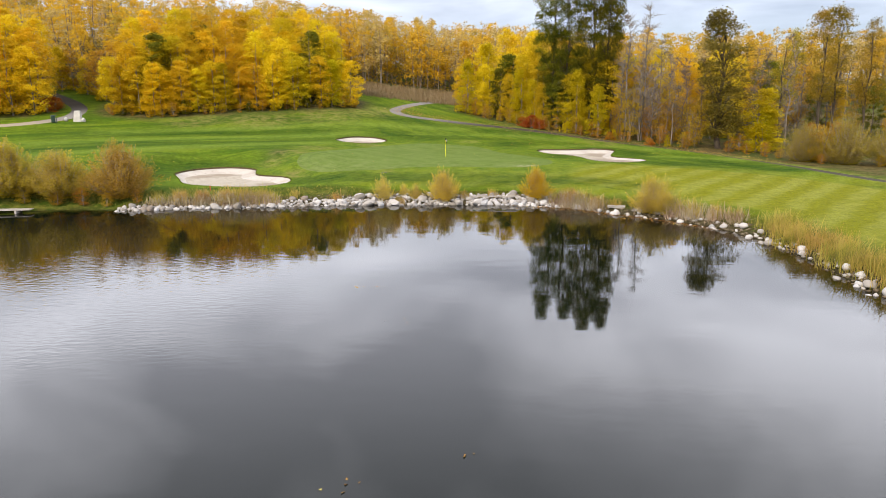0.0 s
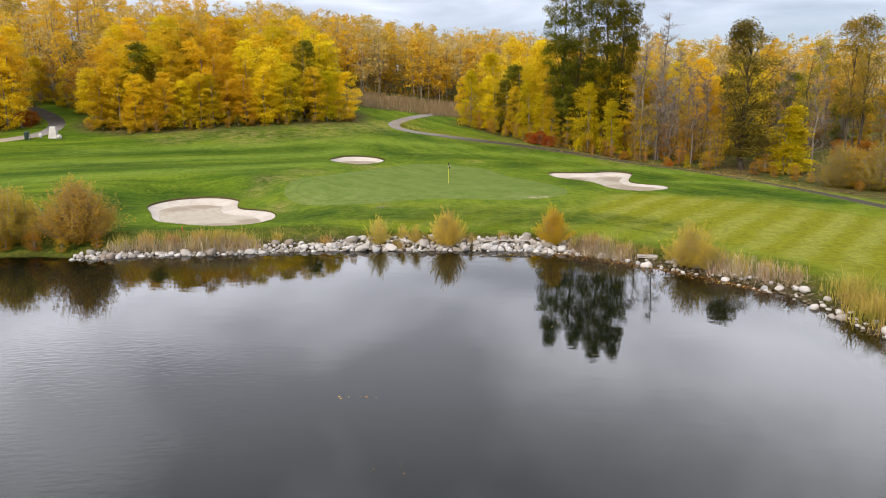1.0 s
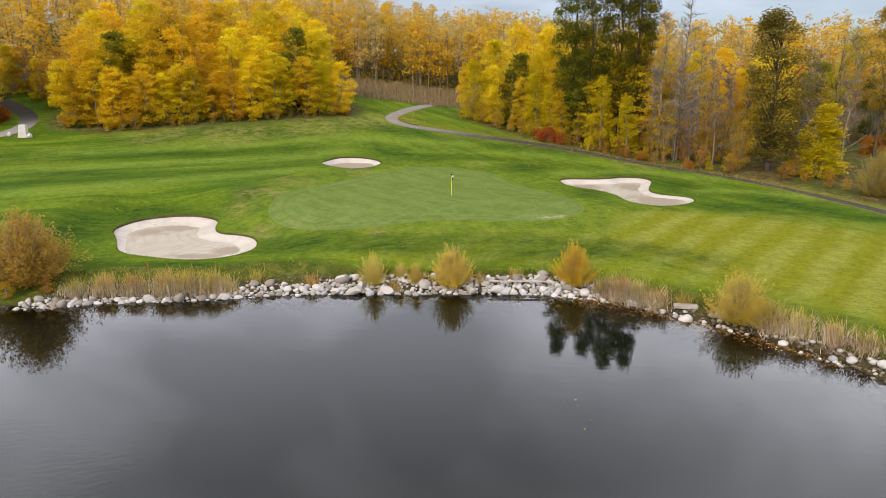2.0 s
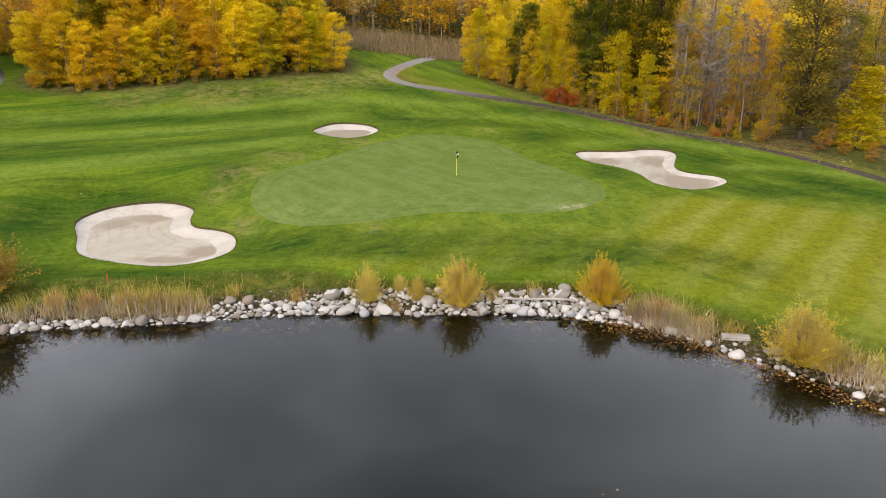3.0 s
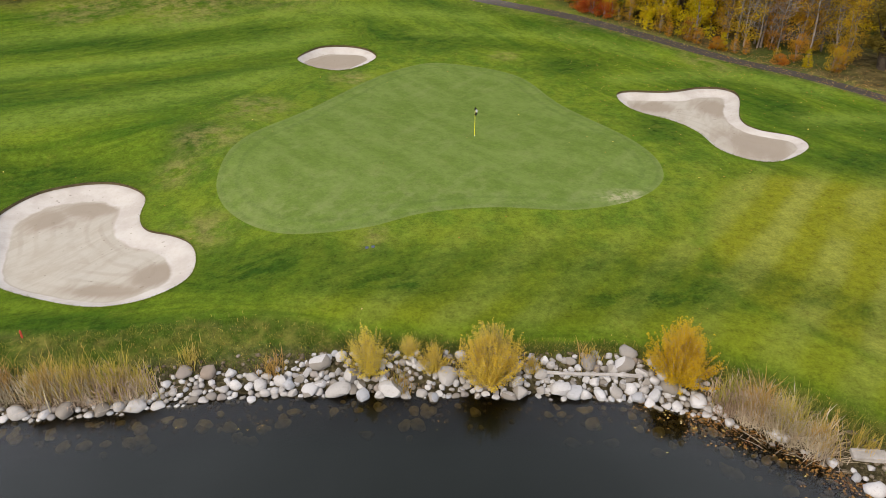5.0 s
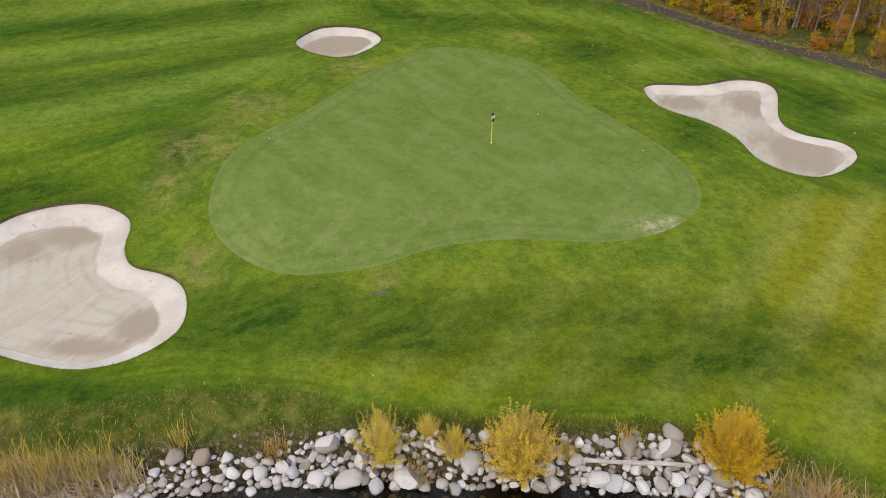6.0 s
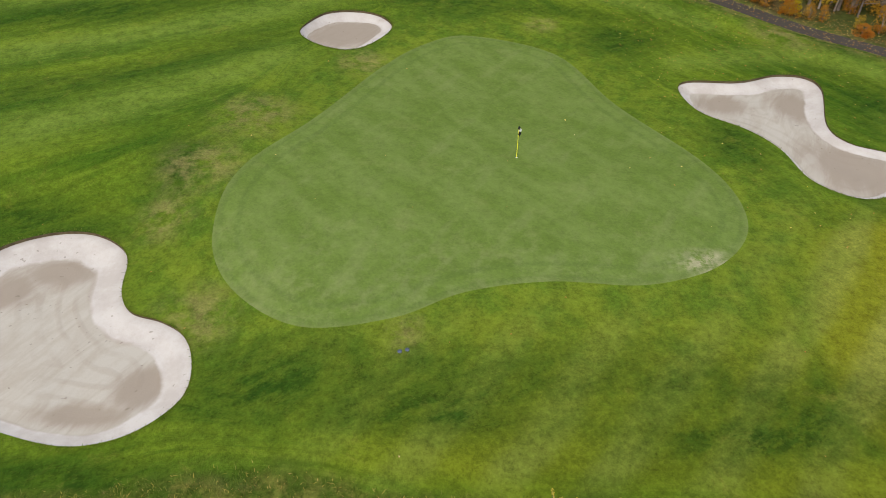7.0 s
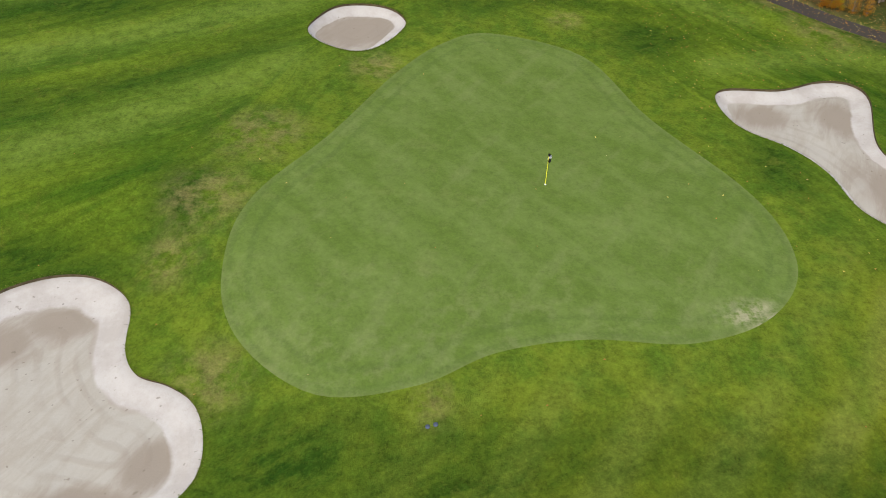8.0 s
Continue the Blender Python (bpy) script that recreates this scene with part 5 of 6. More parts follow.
def bank_grass():
    """Unmown grass along the bank in leaning tufts, straw among green."""
    r = np.random.default_rng(31)
    tufts = 3000
    t = r.uniform(0, 1, tufts) * 0.62 * len(SHORE)
    i = t.astype(int) % len(SHORE)
    p = SHORE[i] + (np.roll(SHORE, -1, 0)[i] - SHORE[i]) * (t - t.astype(int))[:, None]
    d = np.roll(SHORE, -1, 0)[i] - np.roll(SHORE, 1, 0)[i]
    d /= np.linalg.norm(d, axis=1)[:, None]
    low = np.interp(p[:, 0], [-25, -14, -9, -7, 7, 10, 14, 20], [1.5, 1.4, 1.5, 2.2, 2.4, 1.6, 1.5, 1.6])
    q = p + np.stack([-d[:, 1], d[:, 0]], 1) * (low + np.maximum(high_edge(p[:, 0]) - low, 0.1) * r.uniform(size=tufts))[:, None]
    ok = (shore_side(q[:, 0], q[:, 1]) > 1.2) & (np.abs(q[:, 0]) < 48) & (q[:, 1] > 24)
    q = q[ok]
    for mat, share, high, label in ((GRASS, 9, 0.17, "unmown green grass in tufts along the bank"), (REED, 2, 0.15, "straw-coloured dead grass in tufts along the bank")):
        n = share * len(q)
        c = np.repeat(q, share, 0) + r.normal(size=(n, 2)) * 0.20
        vs, fs = blades(r, np.column_stack([c, ground(c[:, 0], c[:, 1]) - 0.02]), high, 0.020, 1.2)
        tagged(new("bank_grass", make_mesh("bank_grass", vs, fs, mat)), label, "grass", "", "stuff")


bank_grass()


def far_wood():
    """The woods that climb the hill behind, too many to count."""
    r = np.random.default_rng(77)
    lv, bv, bf = [[], [], []], [], []
    n = 0
    while n < 1080:
        y = r.uniform(134, 236)
        x = r.uniform(-0.72 * y - 8, 0.72 * y)
        if n >= 820:
            x, y = r.uniform(-45, 34), r.uniform(163, 238)
        if (-24 < x < 16 and y < 165) or (y < 146 and x > -30) or (y < 140 and x > -62):
            continue
        n += 1
        z = at(x, y)
        h = r.uniform(8.5, 16.0)
        bare = r.uniform() < (0.40 if x > -30 else 0.16)
        tube(bv, bf, [(x, y, z - 0.3), (x + r.normal() * 0.3, y, z + h * 0.5), (x + r.normal() * 0.5, y + r.normal() * 0.4, z + h * 0.95)], [0.12, 0.09, 0.02], 4)
        for _ in range(22 if bare else 3):
            u = r.uniform(0.35, 0.95)
            a = r.uniform(0, 6.28)
            ln = 2.2 * (1.1 - u)
            tube(bv, bf, [(x, y, z + h * u), (x + math.cos(a) * ln * 0.6, y + math.sin(a) * ln * 0.6, z + h * u + ln)], [0.05, 0.012], 3)
        pts, _ = crown_points(r, h, h * (0.45 if bare else 0.20), 1.4 if bare else 2.1, 20 if bare else 42, 9 if bare else 12, 0.42)
        lv[1 if bare else (0, 0, 0, 1, 2)[r.integers(0, 5)]].append(pts + np.array([x, y, z]))
    low = []
    for _ in range(1500):
        y = r.uniform(150, 238)
        x = r.uniform(-0.6 * y, 0.5 * y)
        if -24 < x < 16 and y < 164:
            continue
        low.append(np.array([x, y, at(x, y)]) + np.abs(r.normal(size=(26, 3))) * np.array([1.2, 1.0, 1.3]))
    lo, lf = leaf_blades(r, np.concatenate(low), 0.34)
    tagged(new("far_undergrowth", make_mesh("far_undergrowth", lo, lf, LEAF_RUST)), "brown undergrowth below the wood on the hill", "undergrowth", "", "stuff")
    for k, (mat, label) in enumerate(((LEAF_FAR, "golden autumn wood climbing the hill behind"), (LEAF_FAR_TAN, "thin tan crowns among the wood on the hill"), (LEAF_FAR_DULL, "dull olive-gold crowns among the wood on the hill"))):
        vs, fs = leaf_blades(r, np.concatenate(lv[k]), 0.42)
        tagged(new("far_wood", make_mesh("far_wood", vs, fs, mat)), label, "wood", "", "stuff")
    tagged(new("far_wood_trunks", make_mesh("far_wood_trunks", bv, bf, BARK_TWIG)), "pale and grey trunks of the wood on the hill", "wood", "", "stuff")


far_wood()


def meadow_grass():
    r = np.random.default_rng(41)
    n = 9000
    x, y = r.uniform(-24, 14, n), r.uniform(146.5, 166, n)
    vs, fs = blades(r, np.column_stack([x, y, ground(x, y)]), 1.1, 0.10, 0.5)
    tagged(new("meadow_grass", make_mesh("meadow_grass", vs, fs, MEADOW)), "tall pinkish-tan dead grass in front of the far wood", "grass", "", "stuff")


meadow_grass()


# ---- the flag, markers and small things ----
def build_flag(x, y):
    z = at(x, y)
    ob = group_node("flagstick", (x, y, z), "thin yellow flagstick with a limp black and white flag", "flagstick")
    vs, fs = [], []
    tube(vs, fs, [(0, 0, -0.1), (0, 0, 1.62), (0.0, 0, 1.64), (0, 0, 2.13)], [0.022, 0.018, 0.018, 0.014], 8)
    part("pole", make_mesh("pole", vs, fs, YELLOW_POLE, True), ob)
    # cloth hangs in folds beside the pole
    for name, mat, x0, x1, z0, z1 in (("flag_cloth", FLAG_WHITE, 0.0, 0.20, 1.66, 2.0), ("flag_stripe", FLAG_DARK, 0.02, 0.15, 1.56, 1.80), ("flag_band", FLAG_DARK, -0.02, 0.09, 1.96, 2.16)):
        bm = bmesh.new()
        grid = []
        for j in range(9):
            row = []
            for i in range(7):
                u, v = i / 6, j / 8
                row.append(bm.verts.new((x0 + (x1 - x0) * u * (0.6 + 0.4 * v) - 0.04 * (1 - v), (0.05 if mat == FLAG_WHITE else -0.035) + 0.05 * math.sin(u * 9 + v * 3) * u, z0 + (z1 - z0) * v - 0.10 * u * u)))
            grid.append(row)
        for j in range(8):
            for i in range(6):
                bm.faces.new((grid[j][i], grid[j][i + 1], grid[j + 1][i + 1], grid[j + 1][i]))
        bmesh.ops.solidify(bm, geom=bm.faces[:], thickness=0.006)
        part(name, bm_mesh(name, bm, mat, True), ob)
    vs, fs = [], []
    tube(vs, fs, [(0, 0, 0.006), (0, 0, 0.012)], [0.06, 0.058], 14)
    part("cup", make_mesh("cup", vs, fs, FLAG_WHITE, True), ob, "white hole rim")


build_flag(0.38, 86.1)


def round_box(sx, sy, sz, bevel=0.03):
    bm = bmesh.new()
    bmesh.ops.create_cube(bm, size=1.0)
    bmesh.ops.scale(bm, vec=(sx, sy, sz), verts=bm.verts[:])
    bmesh.ops.bevel(bm, geom=bm.edges[:], offset=bevel, segments=2, affect="EDGES", profile=0.6)
    bmesh.ops.translate(bm, vec=(0, 0, sz / 2), verts=bm.verts[:])
    return bm


def build_stake(x, y):
    ob = group_node("hazard_stake", (x, y, at(x, y)), "short red painted hazard stake in the grass", "stake")
    bm = round_box(0.07, 0.07, 0.52, 0.012)
    bmesh.ops.translate(bm, vec=(0, 0, -0.1), verts=bm.verts[:])
    part("post", bm_mesh("post", bm, RED_PAINT), ob)
    vs, fs = [], []
    tube(vs, fs, [(0, 0, 0.415), (0, 0, 0.46)], [0.04, 0.01], 4)
    part("cap", make_mesh("cap", vs, fs, RED_PAINT), ob)


build_stake(-20.75, 63.7)


def build_bin(x, y):
    ob = group_node("litter_bin", (x, y, at(x, y)), "dark green litter bin beside the cart path", "litter bin")
    vs, fs = [], []
    tube(vs, fs, [(0, 0, 0.05), (0, 0, 0.3), (0, 0, 0.95), (0, 0, 1.0)], [0.27, 0.30, 0.33, 0.34], 14)
    part("body", make_mesh("body", vs, fs, BIN_GREEN, True), ob)
    vs, fs = [], []
    tube(vs, fs, [(0, 0, 1.0), (0, 0, 1.06), (0, 0, 1.2)], [0.36, 0.36, 0.16], 14)
    part("lid", make_mesh("lid", vs, fs, BIN_GREEN, True), ob)
    vs, fs = [], []
    tube(vs, fs, [(0.45, 0.1, -0.1), (0.45, 0.1, 1.3)], [0.05, 0.05], 8)
    part("post", make_mesh("post", vs, fs, BIN_GREEN, True), ob)


build_bin(-60.4, 111.2)


def rock_mesh(name, seed, mat, sub=2):
    """A boulder: a ball cut by random planes, roughened and rounded."""
    r = np.random.default_rng(seed)
    bm = bmesh.new()
    bmesh.ops.create_icosphere(bm, subdivisions=sub, radius=0.5)
    cuts = [(Vector(r.normal(size=3)).normalized(), r.uniform(0.27, 0.43)) for _ in range(9)]
    for v in bm.verts:
        for nrm, d in cuts:
            over = v.co.dot(nrm) - d
            if over > 0:
                v.co -= nrm * over * 0.88
        v.co += v.co.normalized() * noise.noise(v.co * 3.0 + Vector((seed, 0, 0))) * 0.07
    bm.normal_update()
    for e in bm.edges:
        if len(e.link_faces) == 2 and e.calc_face_angle(0.0) > 0.62:
            e.smooth = False
    return bm_mesh(name, bm, mat, True)


ROCKS = [rock_mesh("rock", 40 + k, ROCK) for k in range(10)]
ROCKS_WET = [rock_mesh("rock", 60 + k, ROCK_WET) for k in range(5)]


def rubble_bed():
    """The gravel and mud on which the shore rocks lie."""
    line = SHORE[(SHORE[:, 1] > 28) & (SHORE[:, 0] > -27)]
    r = np.random.default_rng(9)
    base = rock_mesh("pebble", 90, ROCK_BED, 1)
    bv = np.array([v.co[:] for v in base.vertices])
    bf = np.array([p.vertices[:] for p in base.polygons])
    vs, fs = [], []
    n = 0
    for _ in range(2400):
        i = r.integers(0, len(line) - 1)
        p = line[i] + (line[i + 1] - line[i]) * r.uniform()
        d = line[i + 1] - line[i]
        if np.linalg.norm(d) > 3:
            continue
        nrm = np.array([-d[1], d[0]]) / np.linalg.norm(d)
        q = p + nrm * r.uniform(-1.0, 2.3)
        s = r.uniform(0.12, 0.34)
        a = r.uniform(0, 6.28)
        c, sn = math.cos(a), math.sin(a)
        w = bv * np.array([s, s * r.uniform(0.6, 1), s * r.uniform(0.4, 0.7)])
        w = np.stack([w[:, 0] * c - w[:, 1] * sn, w[:, 0] * sn + w[:, 1] * c, w[:, 2]], 1) + np.array([q[0], q[1], at(q[0], q[1]) + 0.02])
        vs.append(w)
        fs.append(bf + n)
        n += len(bv)
    me = make_mesh("shore_rubble", np.concatenate(vs), np.concatenate(fs), ROCK_BED, True)
    return tagged(new("shore_rubble", me), "band of pale boulders and rubble along the pond's edge", "rock shore", "", "structure")


shore_rubble = rubble_bed()


def shore_rocks():
    """Boulders packed along the water's edge: the large ones first, smaller ones fill the gaps."""
    r = np.random.default_rng(12)
    line = SHORE[(SHORE[:, 1] > 30) & (SHORE[:, 0] > -28)]
    seg = np.linalg.norm(np.diff(line, axis=0), axis=1)
    ok = seg < 3
    done = []

    def band(x):
        """How far the rocks reach up the bank: one row before the reeds, a wide heap in the middle."""
        return float(np.interp(x, [-26, -23, -14.6, -13.5, -9.5, -7.5, 6.5, 9.5, 12, 16], [1.5, 0.75, 0.75, 1.7, 1.5, 2.35, 2.5, 1.9, 1.1, 1.6]))

    big = [(-7.3, 62.5, 1.15, 0.3), (-6.35, 61.2, 1.05, 0.2), (-5.3, 61.0, 0.85, 1.4), (-4.1, 61.3, 1.15, 2.9), (-1.8, 61.8, 1.20, 0.8), (5.9, 62.3, 1.00, 0.2), (-5.9, 61.9, 0.9, 1.2),
           (-12.0, 62.0, 0.95, 0.6), (-13.1, 62.0, 0.85, 1.6), (-17.3, 60.0, 1.0, 0.3), (-15.9, 60.1, 0.85, 0.9), (-14.6, 60.3, 0.9, 0.2), (-19.2, 59.9, 1.0, 2.5), (7.6, 61.2, 0.95, 2.3), (8.6, 60.4, 1.0, 0.7), (1.3, 61.1, 0.9, 1.9), (3.1, 61.2, 0.95, 0.4)]
    for x, y, s, a in big:
        done.append((x, y, s, a))
    sizes = [0.80] * 60 + [0.62] * 200 + [0.48] * 700 + [0.36] * 1800 + [0.26] * 1200
    for s0 in sizes:
        i = r.choice(np.nonzero(ok)[0])
        d = (line[i + 1] - line[i]) / seg[i]
        p = line[i] + d * seg[i] * r.uniform() + np.array([-d[1], d[0]]) * (r.beta(1.2, 1.5) * band(line[i][0]) - 0.02)
        s = s0 * r.uniform(0.8, 1.2)
        o = np.array(done)
        if np.all((p[0] - o[:, 0]) ** 2 + (p[1] - o[:, 1]) ** 2 > (0.262 * (s + o[:, 2])) ** 2):
            done.append((p[0], p[1], s, r.uniform(0, 6.28)))
    # reedy stretches hold fewer rocks
    out = [q for q in done if not (-25 < q[0] < -14.2 and q[1] > 60.7) and not (9.6 < q[0] < 13.5 and shore_side(np.array([q[0]]), np.array([q[1]]))[0] > 0.9)]
    # earth and litter show between the rocks round the corner of the pond
    return [q for k, q in enumerate(out) if not (q[0] > 9.8 and (k * 7) % 10 > 2)]


def place_rock(me, x, y, s, a, flat, r, parent):
    ob = new("rock", me)
    ob.parent = parent
    z = at(x, y)
    ob.matrix_basis = Matrix.LocRotScale((x, y, z + 0.16 * s), Euler((r.normal() * 0.15, r.normal() * 0.15, a)), (s * r.uniform(0.85, 1.25), s * r.uniform(0.75, 0.98), s * flat))
    return ob


_r = np.random.default_rng(21)
ALL_ROCKS = shore_rocks()
ALL_ROCKS.sort(key=lambda q: abs(q[0] + 1.0) + 0.6 * abs(q[1] - 60))
rest = []
for k, (x, y, s, a) in enumerate(ALL_ROCKS):
    if k < 300:
        place_rock(ROCKS[k % len(ROCKS)], x, y, s, a, _r.uniform(0.55, 0.85), _r, shore_rubble)
    else:
        rest.append((x, y, s, a))


SMALL = [rock_mesh("rock", 80 + k, ROCK, 1) for k in range(5)]


def outer_rocks(items):
    """The boulders of the far ends of the shore, joined."""
    r = np.random.default_rng(22)
    vs, fs, n = [], [], 0
    for k, (x, y, s, a) in enumerate(items):
        me = (ROCKS if s > 0.5 else SMALL)[k % 5]
        bv = np.array([v.co[:] for v in me.vertices]) * np.array([s * r.uniform(0.8, 1.15), s * r.uniform(0.7, 0.95), s * r.uniform(0.5, 0.8)])
        c, sn = math.cos(a), math.sin(a)
        vs.append(np.stack([bv[:, 0] * c - bv[:, 1] * sn, bv[:, 0] * sn + bv[:, 1] * c, bv[:, 2]], 1) + np.array([x, y, at(x, y) + 0.16 * s]))
        fs.append(np.array([p.vertices[:] for p in me.polygons]) + n)
        n += len(bv)
    ob = part("outer_rocks", make_mesh("outer_rocks", np.concatenate(vs), np.concatenate(fs), ROCK, True), shore_rubble)
    tagged(ob, kind="stuff")


if rest:
    outer_rocks(rest)

# rocks under water close to the edge
for k in range(120):
    i = _r.integers(12, 66)
    p = SHORE[i] + (SHORE[i + 1] - SHORE[i]) * _r.uniform()
    d = SHORE[i + 1] - SHORE[i]
    nrm = np.array([-d[1], d[0]]) / np.linalg.norm(d)
    q = p - nrm * (0.15 + 1.7 * _r.uniform() ** 1.6)
    s = _r.uniform(0.3, 0.85)
    ob = new("sunken_rock", ROCKS_WET[k % len(ROCKS_WET)])
    ob.parent = shore_rubble
    ob.matrix_basis = Matrix.LocRotScale((q[0], q[1], min(at(q[0], q[1]) + 0.1 * s, -0.1 - 0.3 * s)), Euler((0, 0, _r.uniform(0, 6.28))), (s, s * 0.8, s * 0.5))
    if k == 0:
        tagged(ob, "algae-brown rock under the water")


# ---- driftwood, slab, dock and marker stones ----
def build_plank(name, p0, p1, width, thick, label, category, lift=0.0):
    p0, p1 = Vector(p0), Vector(p1)
    ln = (p1 - p0).length
    bm = round_box(ln, width, thick, 0.02)
    r = random.Random(5)
    bmesh.ops.subdivide_edges(bm, edges=[e for e in bm.edges if abs(e.verts[0].co.x - e.verts[1].co.x) > ln * 0.5], cuts=6)
    for v in bm.verts:
        v.co.z += 0.02 * math.sin(v.co.x * 1.7) + r.uniform(-0.008, 0.008)
        v.co.y += 0.03 * math.sin(v.co.x * 1.1)
    ob = tagged(new(name, bm_mesh(name, bm, TIMBER)), label, category)
    d = p1 - p0
    ob.matrix_world = Matrix.Translation((p0 + p1) / 2 + Vector((0, 0, lift))) @ Matrix.Rotation(math.atan2(d.y, d.x), 4, "Z") @ Matrix.Rotation(-math.asin(d.z / ln), 4, "Y")
    return ob


build_plank("driftwood_plank", (2.5, 61.75, 0.62), (6.5, 61.45, 0.60), 0.15, 0.08, "long weathered grey plank lying on the shore rocks", "plank")


def build_slab(x, y):
    """A flat split slab with chipped edges."""
    bm = round_box(1.45, 0.52, 0.15, 0.03)
    bmesh.ops.subdivide_edges(bm, edges=bm.edges[:], cuts=2)
    for v in bm.verts:
        v.co.x += 0.10 * noise.noise(v.co * 2.1)
        v.co.y += 0.07 * noise.noise(v.co * 2.7 + Vector((5, 0, 0))) + 0.05 * v.co.x
        v.co.z += 0.02 * noise.noise(v.co * 4.0)
    ob = tagged(new("stone_slab", bm_mesh("stone_slab", bm, TIMBER)), "flat pale slab lying on the bank", "slab")
    ob.matrix_world = Matrix.LocRotScale((x, y, at(x, y) + 0.06), Euler((0.05, 0.03, -0.15)), (1, 1, 1))


build_slab(14.0, 57.3)


def build_jetty(x, y):
    """A low landing of three boards on two bearers."""
    ob = group_node("jetty", (x, y, 0.0), "low landing of weathered pale boards at the water's edge", "jetty")
    for k in range(3):
        bm = round_box(5.6 - 0.2 * k, 0.26, 0.06, 0.012)
        part("board", bm_mesh("board", bm, TIMBER), ob, loc=(0.08 * k, -0.3 + 0.29 * k, 0.24))
    for dx in (-1.9, 1.7):
        bm = round_box(0.14, 1.0, 0.26, 0.015)
        part("bearer", bm_mesh("bearer", bm, TIMBER), ob, loc=(dx, 0.0, -0.02))
    ob.rotation_euler = (0, 0, 0.08)


build_jetty(-36.4, 58.0)


def build_markers(x, y):
    """A rough-hewn upright slab, tapering to the top, with two low boulders at its foot."""
    bm = round_box(1.35, 0.5, 1.75, 0.06)
    bmesh.ops.subdivide_edges(bm, edges=bm.edges[:], cuts=2)
    for v in bm.verts:
        k = v.co.z / 1.75
        v.co.x = v.co.x * (1.0 - 0.38 * k) + 0.10 * k
        v.co += v.co.normalized() * noise.noise(v.co * 2.3) * 0.09
    ob = tagged(new("marker_slab", bm_mesh("marker_slab", bm, WHITE_STONE)), "upright white rough-hewn marker slab beside the cart path", "stone")
    ob.location = (x, y, at(x, y) - 0.06)
    big = rock_mesh("marker_stone", 71, WHITE_STONE)
    for dx, dy, s, h in ((0.95, -0.15, 0.9, 0.85), (-1.9, 0.1, 0.95, 0.85)):
        ob = tagged(new("marker_stone", big), "white boulder beside the marker slab", "stone", "white marker stones")
        ob.matrix_world = Matrix.LocRotScale((x + dx, y + dy, at(x + dx, y + dy) + h * 0.36), Euler((0, 0, dx)), (s, s * 0.7, h))


build_markers(-57.3, 112.6)


def build_sprinkler(x, y):
    ob = group_node("sprinkler_cover", (x, y, at(x, y)), "small blue-grey sprinkler cover set in the turf", "sprinkler", "sprinkler covers")
    vs, fs = [], []
    tube(vs, fs, [(0, 0, -0.02), (0, 0, 0.03), (0, 0, 0.04)], [0.10, 0.10, 0.08], 12)
    part("ring", make_mesh("ring", vs, fs, BLUE_GREY, True), ob)
    vs, fs = [], []
    tube(vs, fs, [(0.06, 0.05, 0.03), (0.06, 0.05, 0.05)], [0.03, 0.025], 10)
    part("cap", make_mesh("cap", vs, fs, BIN_GREEN, True), ob)


build_sprinkler(-5.94, 70.5)
build_sprinkler(-5.62, 70.6)


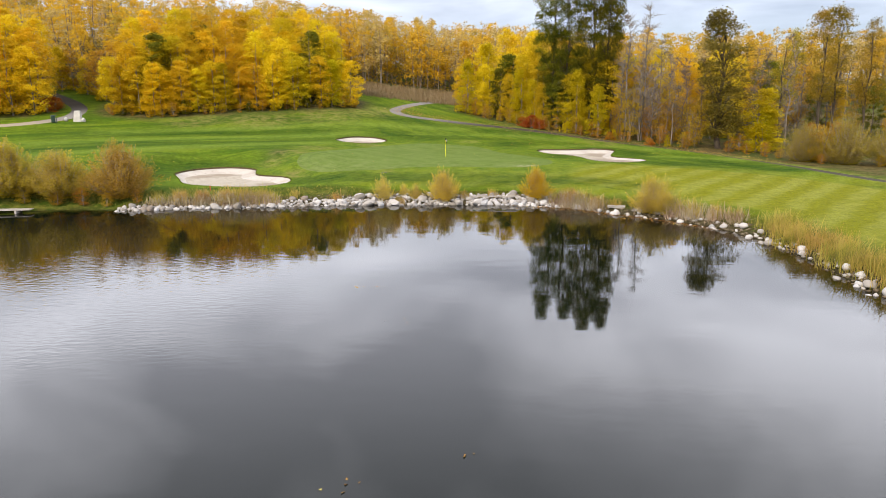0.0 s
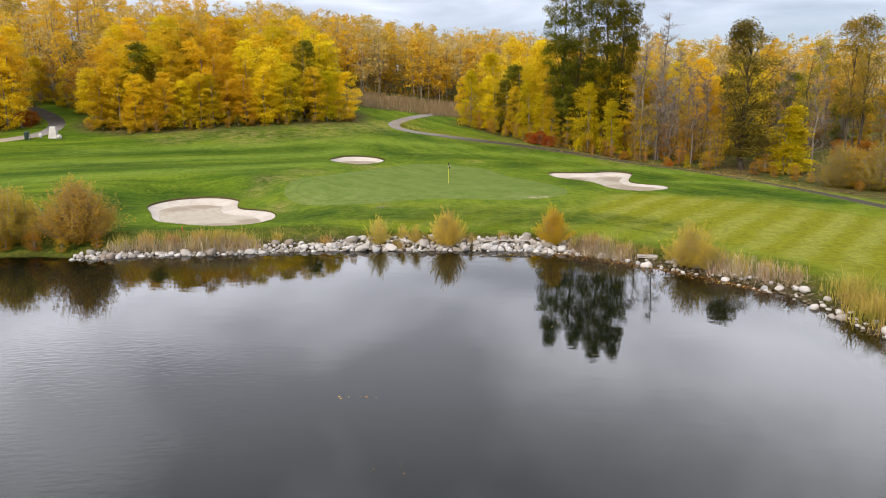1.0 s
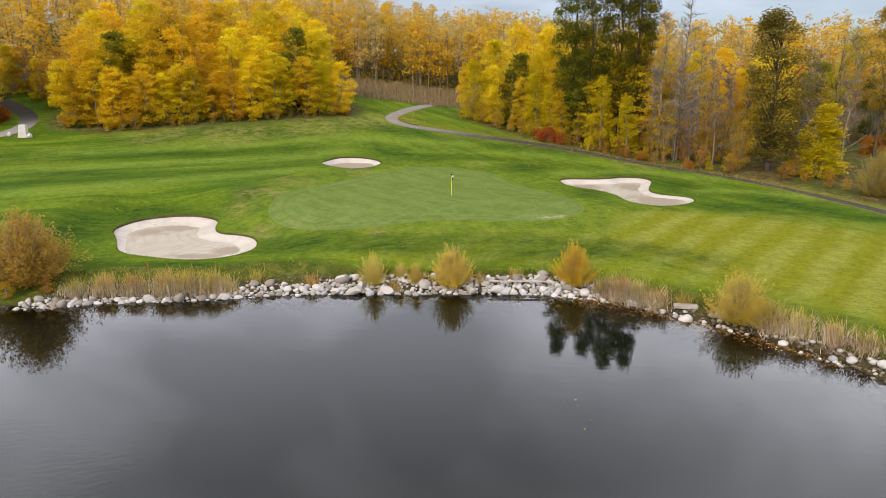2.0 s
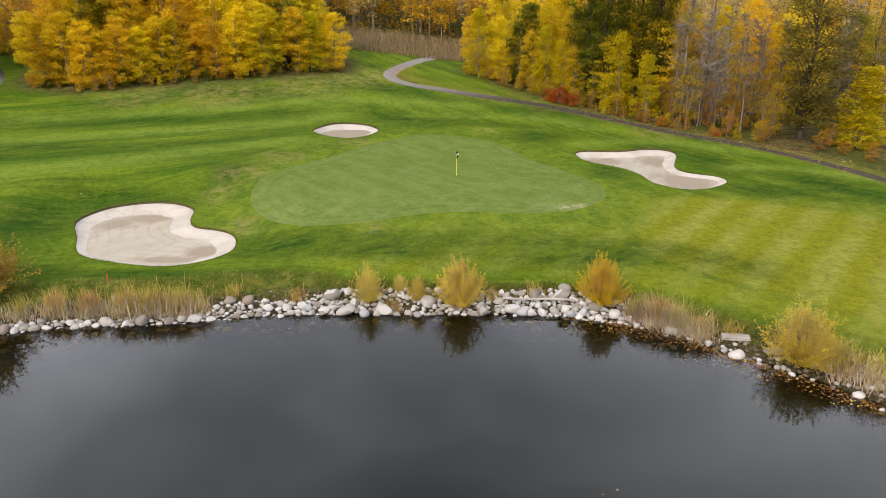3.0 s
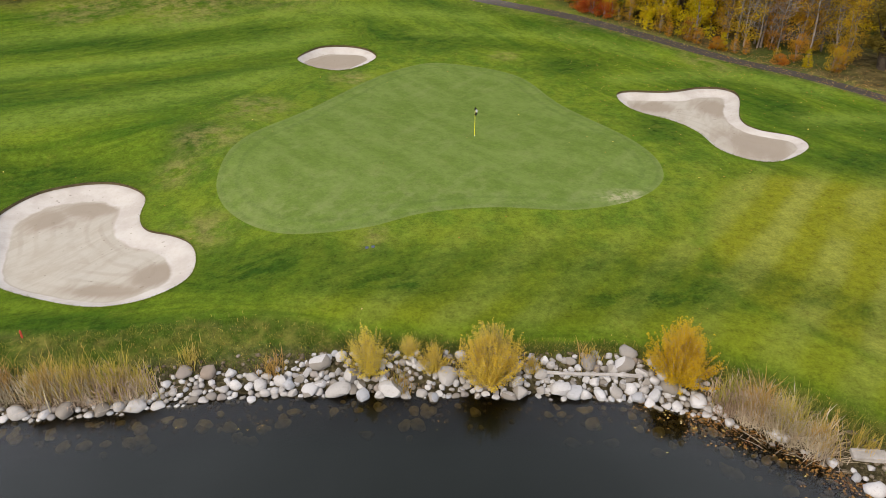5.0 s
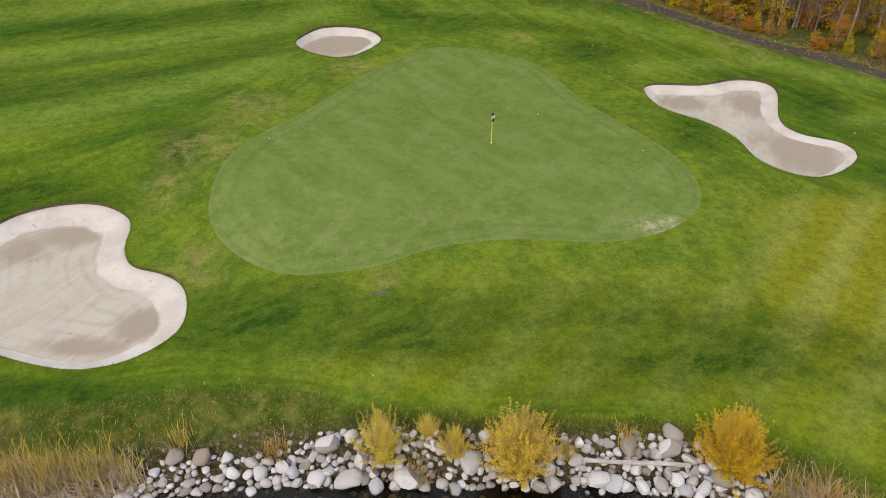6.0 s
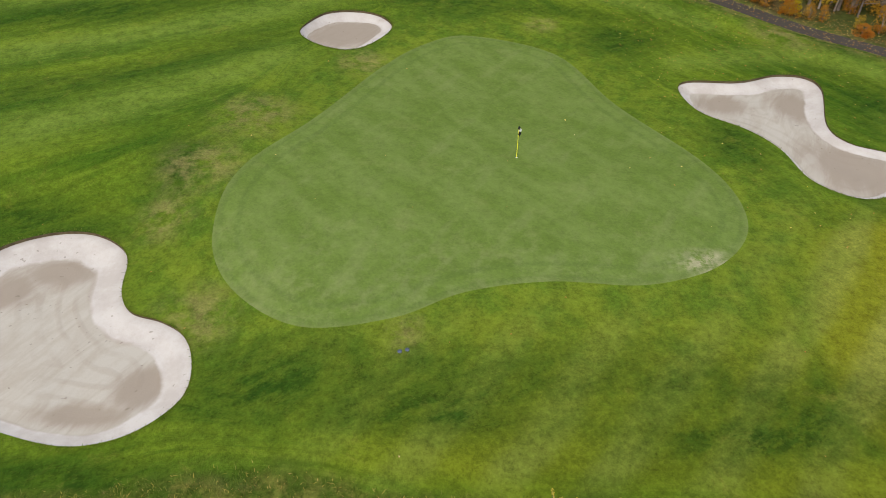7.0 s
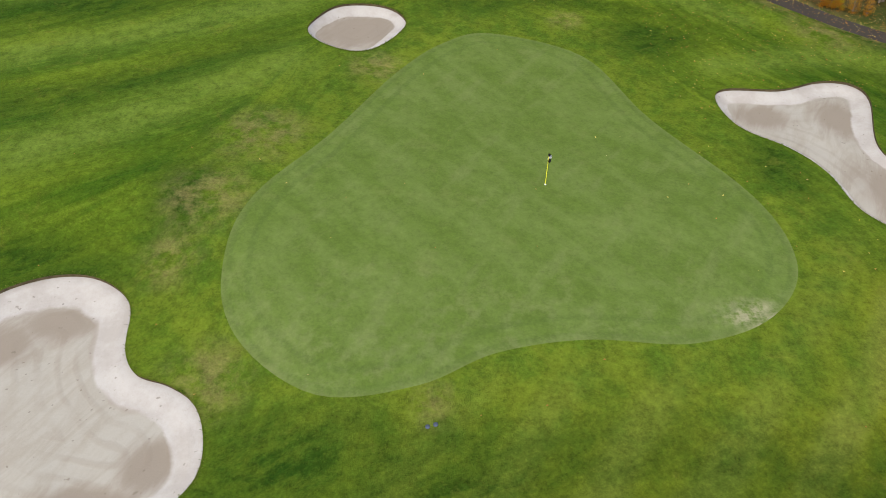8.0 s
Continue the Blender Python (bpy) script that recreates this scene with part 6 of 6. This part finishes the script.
def fallen_leaves():
    r = np.random.default_rng(55)
    p = []
    for _ in range(2400):
        p.append((r.uniform(10, 42), 118 - abs(r.normal()) * 13))
    for _ in range(90):
        p.append((r.uniform(-30, 30), r.uniform(63, 110)))
    for _ in range(6500):
        i = r.integers(0, len(PATH_RIGHT) - 20) + 8
        q = PATH_RIGHT[i] + r.normal(size=2) * 1.5 + np.array([1.5, 1.7])
        p.append(tuple(q))
    p = np.array(p)
    bad = inside(p[:, 0], p[:, 1], SHORE)
    for b in BUNKERS:
        bad |= inside(p[:, 0], p[:, 1], b)
    p = p[~bad]
    c = np.column_stack([p, ground(p[:, 0], p[:, 1]) + 0.03])
    vs, fs = leaf_blades(r, c, 0.085, flat=2.0)
    tagged(new("fallen_leaves", make_mesh("fallen_leaves", vs, fs, LEAF_FALLEN)), "scattered fallen yellow leaves on grass and path", "leaves", "", "stuff")
    # leaves gathered at the water's edge, afloat
    q = []
    for _ in range(300):
        i = r.integers(50, 82)
        s = SHORE[i] + (SHORE[i + 1] - SHORE[i]) * r.uniform()
        d = SHORE[i + 1] - SHORE[i]
        nrm = np.array([-d[1], d[0]]) / np.linalg.norm(d)
        s = s + nrm * (0.3 - abs(r.normal()) * 0.7)
        q.append((s[0], s[1], max(at(s[0], s[1]), 0.0) + 0.012))
    brown = []
    for _ in range(1100):
        i = r.integers(56, 84)
        s = SHORE[i] + (SHORE[i + 1] - SHORE[i]) * r.uniform()
        d = SHORE[i + 1] - SHORE[i]
        nrm = np.array([-d[1], d[0]]) / np.linalg.norm(d)
        s = s + nrm * (0.35 - abs(r.normal()) * 0.55)
        brown.append((s[0], s[1], max(at(s[0], s[1]), 0.0) + 0.008))
    vs, fs = leaf_blades(r, np.array(brown), 0.09, flat=3.0)
    tagged(new("leaf_litter", make_mesh("leaf_litter", vs, fs, LITTER)), "rust-brown leaf litter sodden at the water's edge", "leaves", "", "stuff")
    # and a few adrift on the open water
    for x, y in ((-2.5, 17.4), (-2.2, 17.6), (0.8, 19.1), (-4.0, 35.4), (-3.3, 35.5), (-1.8, 30.0), (5.2, 46.0), (5.2, 44.0), (-9.8, 59.1), (-9.0, 59.4), (-2.0, 59.5), (-12.5, 59.1), (12.8, 51.7)):
        for _ in range(3):
            q.append((x + r.normal() * 0.25, y + r.normal() * 0.2, 0.012))
    vs, fs = leaf_blades(r, np.array(q), 0.08, flat=3.0)
    tagged(new("floating_leaves", make_mesh("floating_leaves", vs, fs, LEAF_FALLEN)), "yellow and brown leaves afloat at the water's edge", "leaves", "", "stuff")


fallen_leaves()


def bunker_fringe():
    """Long grass hanging over the bunkers' edges."""
    r = np.random.default_rng(61)
    q = []
    for b_ in BUNKERS:
        nxt = np.roll(b_, -1, 0)
        cen = b_.mean(0)
        for _ in range(1500):
            i = r.integers(0, len(b_))
            p = b_[i] + (nxt[i] - b_[i]) * r.uniform()
            out = p - cen
            q.append(p + out / np.linalg.norm(out) * abs(r.normal()) * 0.10)
    q = np.array(q)
    vs, fs = blades(r, np.column_stack([q, ground(q[:, 0], q[:, 1]) - 0.02]), 0.10, 0.03, 1.2)
    tagged(new("bunker_fringe", make_mesh("bunker_fringe", vs, fs, GRASS)), "long grass fringing the bunker edges", "grass", "", "stuff")


bunker_fringe()
